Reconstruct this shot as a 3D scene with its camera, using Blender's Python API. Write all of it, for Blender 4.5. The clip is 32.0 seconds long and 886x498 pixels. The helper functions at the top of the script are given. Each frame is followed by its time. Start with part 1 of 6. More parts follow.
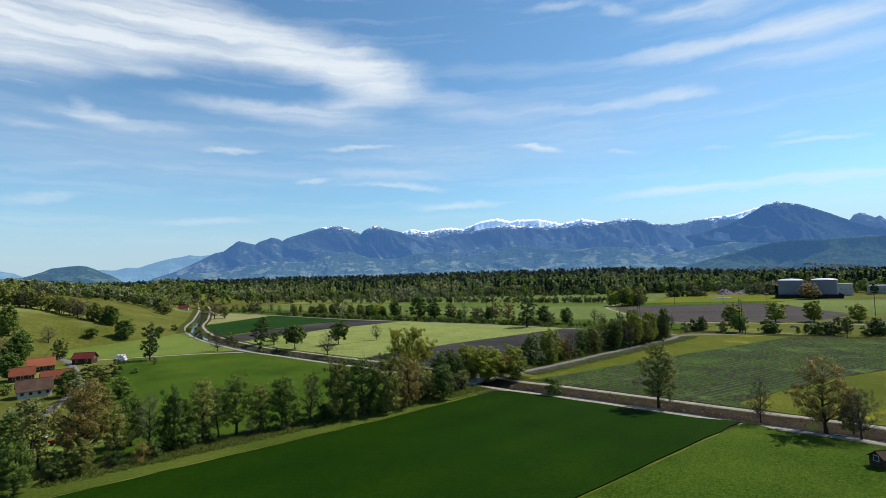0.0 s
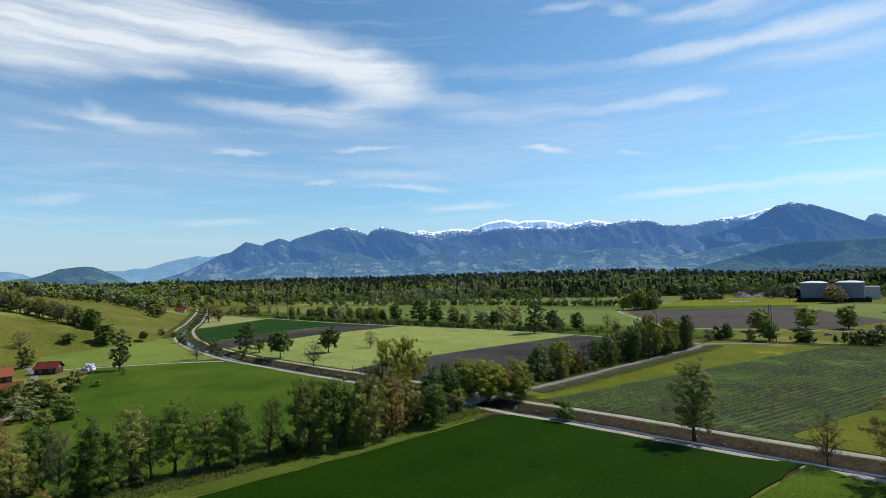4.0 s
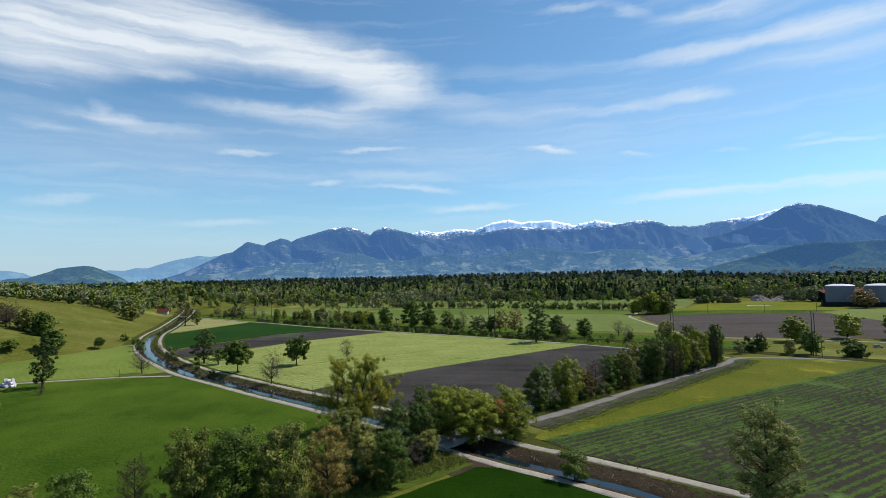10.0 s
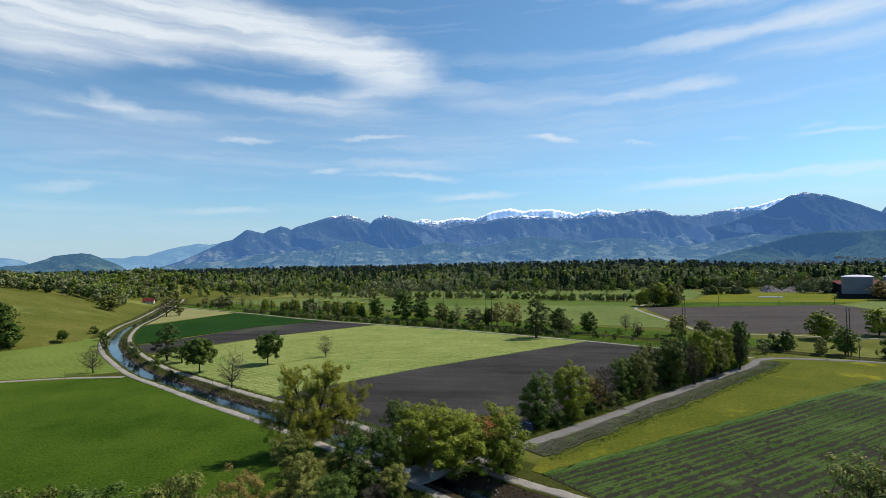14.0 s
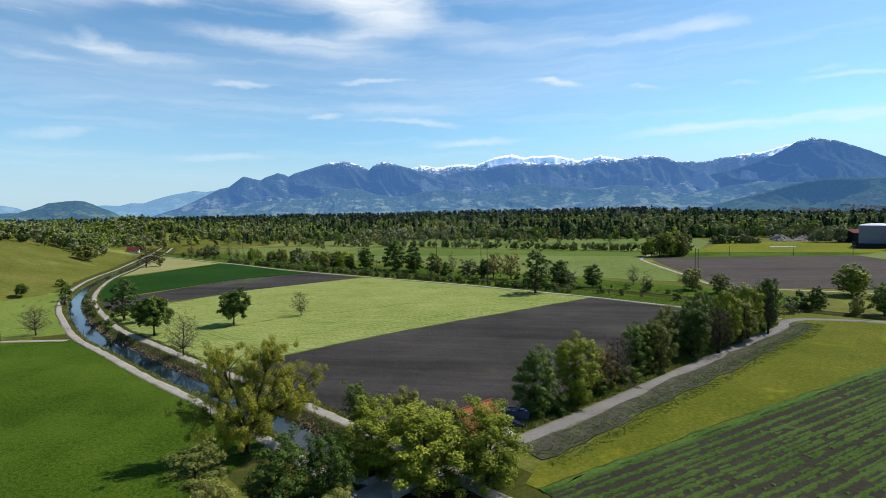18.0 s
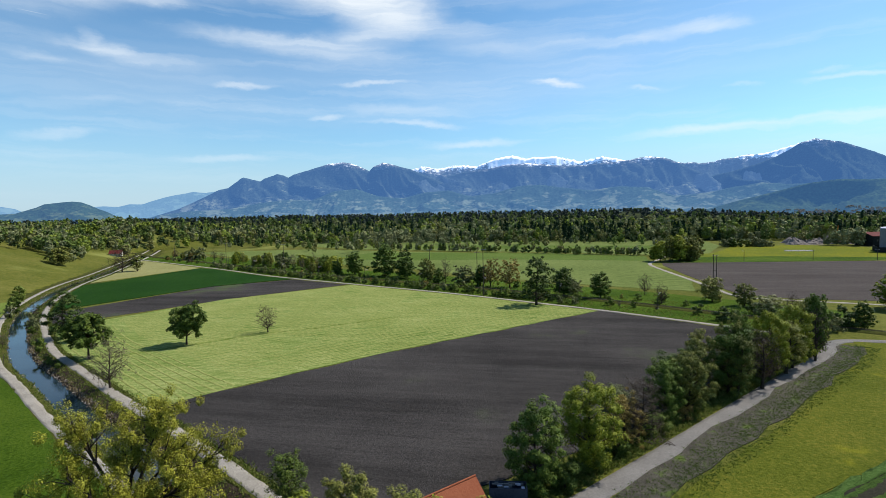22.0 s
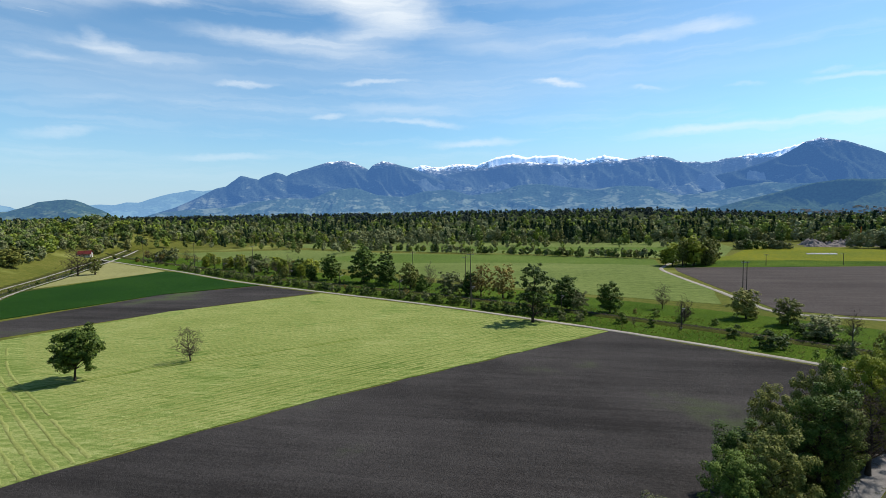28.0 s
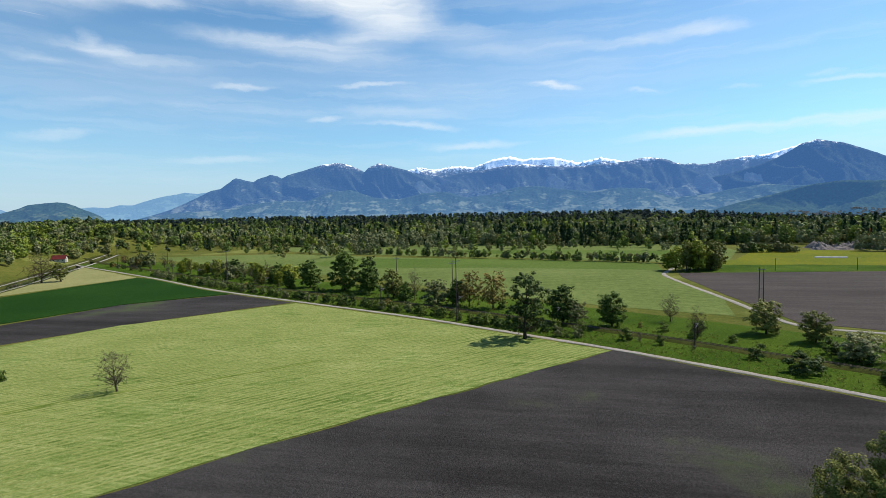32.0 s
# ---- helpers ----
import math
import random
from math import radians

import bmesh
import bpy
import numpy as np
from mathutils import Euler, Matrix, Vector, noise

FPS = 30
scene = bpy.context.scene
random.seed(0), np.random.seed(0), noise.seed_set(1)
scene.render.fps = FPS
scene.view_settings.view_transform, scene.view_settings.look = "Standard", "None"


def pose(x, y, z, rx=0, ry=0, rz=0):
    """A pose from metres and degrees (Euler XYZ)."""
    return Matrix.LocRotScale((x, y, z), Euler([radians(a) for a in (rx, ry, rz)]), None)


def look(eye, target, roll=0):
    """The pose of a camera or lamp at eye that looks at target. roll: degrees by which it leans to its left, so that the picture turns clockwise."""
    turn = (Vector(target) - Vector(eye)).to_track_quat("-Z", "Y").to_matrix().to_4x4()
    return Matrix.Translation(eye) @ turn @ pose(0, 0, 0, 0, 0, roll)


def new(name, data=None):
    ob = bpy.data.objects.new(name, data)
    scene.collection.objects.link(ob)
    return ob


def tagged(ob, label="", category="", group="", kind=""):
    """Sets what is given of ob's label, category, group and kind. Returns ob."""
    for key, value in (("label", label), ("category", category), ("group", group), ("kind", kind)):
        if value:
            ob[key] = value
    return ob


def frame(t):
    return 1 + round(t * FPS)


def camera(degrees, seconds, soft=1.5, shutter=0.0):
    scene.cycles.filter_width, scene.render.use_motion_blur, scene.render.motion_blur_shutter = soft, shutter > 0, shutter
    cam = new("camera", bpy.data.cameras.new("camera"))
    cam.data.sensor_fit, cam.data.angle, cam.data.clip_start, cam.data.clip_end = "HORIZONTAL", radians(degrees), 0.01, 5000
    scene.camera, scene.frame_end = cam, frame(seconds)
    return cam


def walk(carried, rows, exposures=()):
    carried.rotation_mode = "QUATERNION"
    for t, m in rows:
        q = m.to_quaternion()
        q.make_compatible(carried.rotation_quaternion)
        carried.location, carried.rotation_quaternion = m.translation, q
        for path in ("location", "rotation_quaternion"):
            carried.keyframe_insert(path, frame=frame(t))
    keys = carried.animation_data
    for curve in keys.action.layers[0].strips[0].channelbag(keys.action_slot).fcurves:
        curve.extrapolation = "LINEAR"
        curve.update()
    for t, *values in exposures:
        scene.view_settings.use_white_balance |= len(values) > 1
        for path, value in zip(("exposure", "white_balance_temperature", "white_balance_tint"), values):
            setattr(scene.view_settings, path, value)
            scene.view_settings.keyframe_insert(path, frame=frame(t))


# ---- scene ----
cam = camera(81.6, 32.0, soft=0.5)
PATH = [
    (0, (0.199, -46.521, 44.808), (-0.153, -44.554, 44.906), -1.8),
    (2, (0.166, -32.426, 45.055), (-0.203, -30.463, 45.157), -1.8),
    (6, (0.415, -2.277, 45.345), (0.025, -0.319, 45.449), -1.6),
    (9, (0.822, 20.065, 45.26), (0.425, 22.022, 45.366), -1.5),
    (11, (0.857, 35.143, 45.026), (0.459, 37.1, 45.133), -1.5),
    (13, (0.679, 50.364, 45.208), (0.277, 52.32, 45.308), -1.4),
    (14, (0.626, 58.147, 45.266), (0.222, 60.105, 45.329), -1.3),
    (17, (0.092, 81.513, 45.457), (-0.317, 83.468, 45.353), -1.4),
    (18, (-0.172, 89.197, 45.508), (-0.581, 91.149, 45.367), -1.3),
    (19, (-0.451, 96.911, 45.643), (-0.862, 98.863, 45.505), -1.3),
    (20, (-0.651, 104.536, 45.729), (-1.062, 106.488, 45.592), -1.3),
    (23, (-1.012, 127.097, 45.788), (-1.429, 129.049, 45.652), -1.2),
    (25, (-1.089, 141.63, 45.609), (-1.513, 143.579, 45.467), -1.1),
    (28, (-0.458, 164.58, 45.057), (-0.875, 166.531, 44.918), -1.1),
    (30, (0.054, 178.118, 44.798), (-0.365, 180.069, 44.663), -1.2),
    (32, (0.413, 190.379, 44.776), (0.007, 192.333, 44.646), -1.2),
]
walk(cam, [(t, look(e, g, r)) for t, e, g, r in PATH], [(0, 0.35), (8, 0.35), (14, 0.31), (18, 0.47), (25, 0.47), (32, 0.43)])

# ---- world, sun, exposure ----
SUN_AZ, SUN_EL = 55.7, 50.0
world = bpy.data.worlds.new("sky")
scene.world = world
world.use_nodes = True
wt = world.node_tree
wt.nodes.clear()


def nd(tree, kind, ins=None, **props):
    """A node with its properties and inputs; an input is a value or another node's socket."""
    n = tree.nodes.new(kind)
    for key, value in props.items():
        setattr(n, key, value)
    for key, value in (ins or {}).items():
        if isinstance(value, bpy.types.NodeSocket):
            tree.links.new(value, n.inputs[key])
        else:
            n.inputs[key].default_value = value
    return n


def mth(tree, op, a, b=0.0, c=0.0, clamp=False):
    return nd(tree, "ShaderNodeMath", {0: a, 1: b, 2: c}, operation=op, use_clamp=clamp).outputs[0]


def mix(tree, fac, a, b, blend="MIX"):
    n = nd(tree, "ShaderNodeMix", {0: fac, 6: a, 7: b}, data_type="RGBA", blend_type=blend)
    return n.outputs[2]


def build_sky():
    sky = nd(wt, "ShaderNodeTexSky", sky_type="NISHITA", sun_disc=False, sun_elevation=radians(SUN_EL),
             sun_rotation=radians(SUN_AZ), altitude=450, air_density=1.0, dust_density=0.6, ozone_density=2.2)
    gen = nd(wt, "ShaderNodeTexCoord").outputs["Generated"]
    xyz = nd(wt, "ShaderNodeSeparateXYZ", {0: gen})
    flat = mth(wt, "SQRT", mth(wt, "ADD", mth(wt, "MULTIPLY", xyz.outputs[0], xyz.outputs[0]),
                               mth(wt, "MULTIPLY", xyz.outputs[1], xyz.outputs[1])))
    az = mth(wt, "DIVIDE", mth(wt, "ARCTAN2", xyz.outputs[0], xyz.outputs[1]), 0.01745)
    el = mth(wt, "MULTIPLY", mth(wt, "DIVIDE", xyz.outputs[2], mth(wt, "MAXIMUM", flat, 0.02)), 100.0)
    place = nd(wt, "ShaderNodeCombineXYZ", {0: az, 1: el}).outputs[0]
    warp = nd(wt, "ShaderNodeTexNoise", {"Vector": place, "Scale": 0.2, "Detail": 6.0, "Roughness": 0.62}).outputs["Color"]
    off = nd(wt, "ShaderNodeVectorMath", {0: warp, 1: (0.5, 0.5, 0.5)}, operation="SUBTRACT").outputs[0]
    off = nd(wt, "ShaderNodeVectorMath", {0: off, 1: (5.0, 3.4, 0.0)}, operation="MULTIPLY").outputs[0]
    bent = nd(wt, "ShaderNodeVectorMath", {0: place, 1: off}, operation="ADD").outputs[0]
    # cirrus banks: azimuth, height (tangent x 100), half length, half width, tilt, density
    banks = [(-50.4, 39.3, 8, 7.0, 6, 1), (-42.9, 42.5, 8.5, 6.6, 14, 1), (-35.3, 45.0, 8.5, 6.4, -3, 1), (-27.2, 43.7, 8, 5.2, -13, 1),
             (-19.5, 40.6, 8.2, 5.0, -30, 0.95), (-44.5, 46.5, 10.2, 3.8, 27, 0.6), (-16.4, 38.2, 4.2, 3.2, -41, 0.6), (-26.7, 31.1, 11, 1.9, -7, 0.6),
             (-18.8, 33.7, 6.7, 2.9, 20, 0.55), (-8.9, 33.1, 9.2, 2.6, -20, 0.3), (-44.0, 27.6, 4.2, 1.5, -13, 0.55), (-45.4, 29.6, 1.3, 1.0, -59, 0.4),
             (-38.4, 26.3, 4.0, 1.0, -3, 0.2), (-49.4, 25.4, 2.2, 0.9, -12, 0.22), (-40.5, 36.9, 3.4, 1.2, -8, 0.4), (-47.2, 18.8, 5.3, 0.8, 12, 0.28),
             (-32.2, 23.5, 3.2, 0.55, 1, 0.55), (0.8, 23.9, 2.6, 0.62, -14, 0.85), (-18.9, 24.7, 3.9, 0.5, 4, 0.45), (-14.5, 17.5, 5.0, 0.6, -8, 0.5),
             (-8.0, 13.4, 5.5, 0.75, 2, 0.55), (-34.9, 10.6, 4.9, 0.65, 2, 0.45), (-48.6, 13.8, 3.3, 0.8, 10, 0.45), (-24.2, 18.8, 2.0, 0.5, 12, 0.45),
             (-16.1, 20.0, 6.7, 1.3, -7, 0.28), (10.3, 30.6, 5.0, 1.2, 7, 0.4), (15.2, 30.9, 3.4, 1.2, -10, 0.6), (16.0, 38.4, 7.2, 1.5, -1, 0.55),
             (26.6, 38.0, 7.6, 2.2, -5, 0.65), (26.7, 33.6, 8.4, 2.0, -5, 0.32), (18.0, 45.2, 6.0, 1.5, -4, 0.6), (9.4, 48.5, 2.8, 1.1, -45, 0.3),
             (3.8, 50.8, 3.8, 0.8, -3, 0.35), (26.1, 19.3, 3.5, 0.5, -5, 0.55), (15.5, 13.6, 7.4, 0.95, 1, 0.55), (26.9, 13.5, 7.1, 0.85, -1, 0.55),
             (18.6, 20.3, 1.4, 0.45, -5, 0.4), (24.8, 20.7, 1.4, 0.42, -4, 0.3), (9.4, 21.7, 1.3, 0.36, -11, 0.35), (-0.5, 39.3, 9.8, 1.7, -6, 0.22),
             (0.8, 31.8, 5.8, 1.4, -20, 0.2), (-22, 24, 32, 9, 3, 0.15), (8, 26, 22, 11, 4, 0.15), (-46, 22, 16, 10, 0, 0.15), (60, 40, 20, 6, 10, 0.35), (-95, 40, 26, 6, 5, 0.4)]
    total = None
    for a, e, la, le, tilt, dense in banks:
        m = nd(wt, "ShaderNodeMapping", {"Vector": bent, "Location": (a, e, 0), "Rotation": (0, 0, radians(tilt)),
                                         "Scale": (la, le, 1)}, vector_type="TEXTURE").outputs[0]
        dist = nd(wt, "ShaderNodeVectorMath", {0: m}, operation="LENGTH").outputs["Value"]
        soft = nd(wt, "ShaderNodeMapRange", {0: dist, 1: 1.4, 2: 0.15, 3: 0.0, 4: dense}, interpolation_type="SMOOTHSTEP").outputs[0]
        total = soft if total is None else mth(wt, "SUBTRACT", mth(wt, "ADD", total, soft), mth(wt, "MULTIPLY", total, soft))
    streak_at = nd(wt, "ShaderNodeMapping", {"Vector": bent, "Rotation": (0, 0, radians(-6)), "Scale": (0.05, 0.42, 1)}).outputs[0]
    streak = nd(wt, "ShaderNodeTexNoise", {"Vector": streak_at, "Scale": 0.9, "Detail": 9.0, "Roughness": 0.55}).outputs[0]
    streak = nd(wt, "ShaderNodeMapRange", {0: streak, 1: 0.33, 2: 0.62, 3: 0.5, 4: 1.05}).outputs[0]
    veil = nd(wt, "ShaderNodeTexNoise", {"Vector": streak_at, "Scale": 0.8, "Detail": 6.0, "Roughness": 0.6}).outputs[0]
    veil = nd(wt, "ShaderNodeMapRange", {0: veil, 1: 0.5, 2: 0.8, 3: 0.0, 4: 0.24}).outputs[0]
    cover = mth(wt, "ADD", mth(wt, "MULTIPLY", total, streak), veil, clamp=True)
    # the short condensation trail
    m = nd(wt, "ShaderNodeMapping", {"Vector": place, "Location": (-49.6, 31.65, 0), "Rotation": (0, 0, radians(-5.4)),
                                     "Scale": (1.9, 0.13, 1)}, vector_type="TEXTURE").outputs[0]
    trail = nd(wt, "ShaderNodeMapRange", {0: nd(wt, "ShaderNodeVectorMath", {0: m}, operation="LENGTH").outputs["Value"],
                                          1: 1.0, 2: 0.2, 3: 0.0, 4: 0.35}).outputs[0]
    cover = mth(wt, "MAXIMUM", cover, trail)
    cover = mth(wt, "MULTIPLY", cover, nd(wt, "ShaderNodeMapRange", {0: el, 1: 2.0, 2: 10.0, 3: 0.25, 4: 0.9}).outputs[0])
    clear = nd(wt, "ShaderNodeHueSaturation", {"Saturation": SKY_SAT, "Value": 1.0, "Color": sky.outputs[0]}).outputs[0]
    tint = mix(wt, 1.0, clear, SKY_TINT, "MULTIPLY")
    low = nd(wt, "ShaderNodeMapRange", {0: el, 1: 2.0, 2: 17.0, 3: 0.75, 4: 0.0}, interpolation_type="SMOOTHSTEP").outputs[0]
    tint = mix(wt, low, tint, HORIZON)
    col = mix(wt, cover, tint, CLOUD)
    back = nd(wt, "ShaderNodeBackground", {"Color": col, "Strength": SKY_STRENGTH})
    out = nd(wt, "ShaderNodeOutputWorld", {"Surface": back.outputs[0]})


SKY_STRENGTH = 0.095
SKY_SAT = 1.0
SKY_TINT = (0.79, 1.1, 1.18, 1)
HORIZON = (3.9, 5.05, 6.25, 1)
CLOUD = (7.0, 7.5, 7.9, 1)
build_sky()

sun = new("sun", bpy.data.lights.new("sun", "SUN"))
sun.data.energy, sun.data.angle, sun.data.color = 5.0, radians(0.53), (1.0, 0.93, 0.82)
sun_way = Vector((math.sin(radians(SUN_AZ)) * math.cos(radians(SUN_EL)), math.cos(radians(SUN_AZ)) * math.cos(radians(SUN_EL)),
                  math.sin(radians(SUN_EL))))
sun.matrix_world = look(sun_way * 100, (0, 0, 0))


# ---- materials ----
def surface(name, colours, big=0.02, small=0.6, rough=0.9, bump=0.3, bump_scale=2.0, rows=None, spread=0.1, spec=0.02,
            patches=None, per_object=0.0, per_island=0.0, translucent=0.0, local=False):
    """A two-scale procedural surface. colours: two or three, from dark to light. rows: (angle, spacing, strength, evenness) of drill
    or mowing rows. patches: (colour, scale, threshold, softness) of stains with a shape of their own."""
    m = bpy.data.materials.new(name)
    m.use_nodes = True
    t = m.node_tree
    bsdf = t.nodes["Principled BSDF"]
    if local:
        pos = nd(t, "ShaderNodeTexCoord").outputs["Object"]
    else:
        pos = nd(t, "ShaderNodeNewGeometry").outputs["Position"]
    n1 = nd(t, "ShaderNodeTexNoise", {"Vector": pos, "Scale": big, "Detail": 6.0, "Roughness": 0.6}).outputs[0]
    n2 = nd(t, "ShaderNodeTexNoise", {"Vector": pos, "Scale": small, "Detail": 5.0, "Roughness": 0.65}).outputs[0]
    n3 = nd(t, "ShaderNodeTexNoise", {"Vector": pos, "Scale": small * 4.3, "Detail": 4.0, "Roughness": 0.8}).outputs[0]
    v = mth(t, "ADD", mth(t, "MULTIPLY", n1, 0.26), mth(t, "ADD", mth(t, "MULTIPLY", n2, 0.3), mth(t, "MULTIPLY", n3, 0.44)))
    if rows:
        for angle, gap, strength, share in rows:
            turn = nd(t, "ShaderNodeMapping", {"Vector": pos, "Rotation": (0, 0, radians(-angle)), "Scale": (0.09, 1, 1)}).outputs[0]
            fine = nd(t, "ShaderNodeTexNoise", {"Vector": turn, "Scale": 1.0 / gap, "Detail": 5.0, "Roughness": 0.7}).outputs[0]
            straight = nd(t, "ShaderNodeMapping", {"Vector": pos, "Rotation": (0, 0, radians(-angle))}).outputs[0]
            wave = nd(t, "ShaderNodeTexWave", {"Vector": straight, "Scale": 0.314 / gap, "Distortion": 1.3, "Detail": 2.0,
                                               "Detail Scale": 0.25}, bands_direction="Y").outputs["Fac"]
            both = mth(t, "ADD", mth(t, "MULTIPLY", fine, 1 - share), mth(t, "MULTIPLY", wave, share))
            v = mth(t, "ADD", v, mth(t, "MULTIPLY", mth(t, "SUBTRACT", both, 0.5), strength))
    if per_object:
        v = mth(t, "ADD", v, mth(t, "MULTIPLY", mth(t, "SUBTRACT", nd(t, "ShaderNodeObjectInfo").outputs["Random"], 0.5), per_object))
    if per_island:
        v = mth(t, "ADD", v, mth(t, "MULTIPLY", mth(t, "SUBTRACT", nd(t, "ShaderNodeNewGeometry").outputs["Random Per Island"], 0.5), per_island))
    ramp = nd(t, "ShaderNodeValToRGB", {0: v})
    els = ramp.color_ramp.elements
    while len(els) < len(colours):
        els.new(0.5)
    for i, c in enumerate(colours):
        c = (c[0] * 0.71, c[1] * 0.66, c[2] * 0.74) if c[1] > c[0] else tuple(0.66 * k for k in c)
        els[i].position = 0.5 - spread + 2 * spread * i / (len(colours) - 1)
        els[i].color = (*c, 1)
    col = ramp.outputs[0]
    for c, scale, edge, soft in patches or ():
        stain = nd(t, "ShaderNodeTexNoise", {"Vector": pos, "Scale": scale, "Detail": 5.0, "Roughness": 0.6}).outputs[0]
        f = nd(t, "ShaderNodeMapRange", {0: stain, 1: edge, 2: edge + soft}, interpolation_type="SMOOTHSTEP").outputs[0]
        col = mix(t, f, col, (*c, 1))
    t.links.new(col, bsdf.inputs["Base Color"])
    bsdf.inputs["Roughness"].default_value = rough
    bsdf.inputs["Specular IOR Level"].default_value = spec
    if bump:
        relief = nd(t, "ShaderNodeTexNoise", {"Vector": pos, "Scale": bump_scale, "Detail": 5.0, "Roughness": 0.7}).outputs[0]
        b = nd(t, "ShaderNodeBump", {"Height": mth(t, "ADD", relief, v), "Strength": bump, "Distance": 0.25})
        t.links.new(b.outputs[0], bsdf.inputs["Normal"])
    if translucent:
        tr = nd(t, "ShaderNodeBsdfTranslucent", {"Color": col})
        mx = nd(t, "ShaderNodeMixShader", {0: translucent, 1: bsdf.outputs[0], 2: tr.outputs[0]})
        t.links.new(mx.outputs[0], t.nodes["Material Output"].inputs[0])
    return m


M = {}
M["hill"] = surface("hill_grass", [(0.052, 0.078, 0.012), (0.105, 0.124, 0.02), (0.165, 0.168, 0.042)], 0.018, 0.35, bump=0.5,
                    patches=[((0.15, 0.16, 0.045), 0.01, 0.52, 0.2)])
M["pasture"] = surface("pasture_grass", [(0.018, 0.048, 0.003), (0.052, 0.107, 0.008), (0.104, 0.162, 0.017)], 0.03, 1.5, bump=1.0, bump_scale=4, spread=0.085)
M["cropedge"] = surface("dense_young_crop", [(0.035, 0.08, 0.014), (0.07, 0.14, 0.03), (0.12, 0.2, 0.05)], 0.05, 1.6, bump=1.0, spread=0.08)
M["wheat"] = surface("young_wheat", [(0.004, 0.021, 0.0005), (0.01, 0.037, 0.0008), (0.021, 0.056, 0.002)], 0.02, 1.6, bump=0.6, bump_scale=5, spread=0.1,
                     rows=[(49, 18, 0.04, 0.5), (49, 1.2, 0.1, 0.2)])
M["hedgegrass"] = surface("hedge_bank_grass", [(0.035, 0.065, 0.008), (0.075, 0.115, 0.015), (0.13, 0.165, 0.03)], 0.05, 1.2, bump=0.9)
M["clover"] = surface("clover_field", [(0.008, 0.034, 0.004), (0.014, 0.052, 0.006), (0.027, 0.075, 0.01)], 0.02, 0.6, bump=0.4)
M["mown"] = surface("mown_hay_meadow", [(0.09, 0.156, 0.026), (0.192, 0.27, 0.062), (0.34, 0.4, 0.135)], 0.015, 1.8, bump=0.9, spread=0.115,
                    rows=[(49, 3.4, 0.1, 0.45), (49, 0.8, 0.46, 0.0), (49, 2.2, 0.2, 0.0), (49, 9, 0.16, 0.0)])
M["cutgrass"] = surface("cut_grass", [(0.085, 0.145, 0.022), (0.14, 0.205, 0.036), (0.21, 0.27, 0.058)], 0.02, 0.5, bump=0.4,
                        rows=[(62, 4, 0.1, 0.7)])
M["soil"] = surface("ploughed_soil", [(0.028, 0.0258, 0.0254), (0.054, 0.05, 0.0492), (0.092, 0.0848, 0.083)], 0.02, 2.6, bump=1.0, spread=0.085,
                    bump_scale=5, rows=[(49, 1.3, 0.1, 0.0), (49, 14, 0.24, 0.0), (24, 22, 0.14, 0.0)], patches=[((0.052, 0.068, 0.03), 0.02, 0.57, 0.16)])
M["hay"] = surface("drying_hay_rows", [(0.14, 0.19, 0.04), (0.27, 0.33, 0.09), (0.43, 0.47, 0.175)], 0.05, 1.2, bump=0.6, spread=0.16, translucent=0.15)
M["crop"] = surface("young_crop_leaves", [(0.026, 0.06, 0.01), (0.062, 0.118, 0.024), (0.12, 0.19, 0.045)], 0.05, 2.6, bump=1.0, bump_scale=6, spread=0.09)
M["midmeadow"] = surface("fresh_green_meadow", [(0.055, 0.105, 0.016), (0.09, 0.15, 0.026), (0.13, 0.19, 0.04)], 0.01, 0.3, bump=0.3, rows=[(-22, 6, 0.1, 0.2)])
M["soil_far"] = surface("dry_soil", [(0.055, 0.047, 0.045), (0.08, 0.069, 0.066), (0.11, 0.096, 0.09)], 0.01, 0.8, bump=0.8, rows=[(10, 3, 0.3, 0.1), (10, 16, 0.25, 0.0)])
M["drilled"] = surface("drilled_crop_soil", [(0.028, 0.027, 0.021), (0.046, 0.045, 0.032), (0.07, 0.072, 0.046)], 0.03, 1.4, bump=1.0, spread=0.15,
                       rows=[(40, 2.5, 0.15, 0.2)], patches=[((0.075, 0.12, 0.035), 0.05, 0.56, 0.14)])
M["ley"] = surface("flowering_meadow", [(0.055, 0.085, 0.008), (0.1, 0.128, 0.014), (0.175, 0.178, 0.025)], 0.022, 1.1, bump=0.9, spread=0.08, patches=[((0.19, 0.182, 0.014), 0.045, 0.56, 0.16), ((0.11, 0.095, 0.05), 0.06, 0.66, 0.05)])
M["dandelion"] = surface("dandelion_meadow", [(0.07, 0.12, 0.012), (0.135, 0.165, 0.014), (0.25, 0.225, 0.012)], 0.012, 0.3, bump=0.4)
M["greenfar"] = surface("green_meadow", [(0.08, 0.122, 0.026), (0.13, 0.184, 0.046), (0.2, 0.25, 0.075)], 0.008, 0.25, bump=0.3, rows=[(-22, 9, 0.12, 0.2)])
M["tan"] = surface("dry_stubble", [(0.19, 0.2, 0.07), (0.27, 0.27, 0.11), (0.37, 0.35, 0.16)], 0.02, 0.4, bump=0.3)
# dark green for the sheet that covers the grass between the far trees
M["undergrowth"] = surface("dark_wood_floor", [(0.012, 0.022, 0.008), (0.028, 0.042, 0.014), (0.05, 0.065, 0.022)], 0.03, 0.3, bump=0.8)
M["verge"] = surface("rough_verge_grass", [(0.03, 0.045, 0.008), (0.06, 0.075, 0.014), (0.12, 0.105, 0.035)], 0.1, 1.2, bump=0.8)
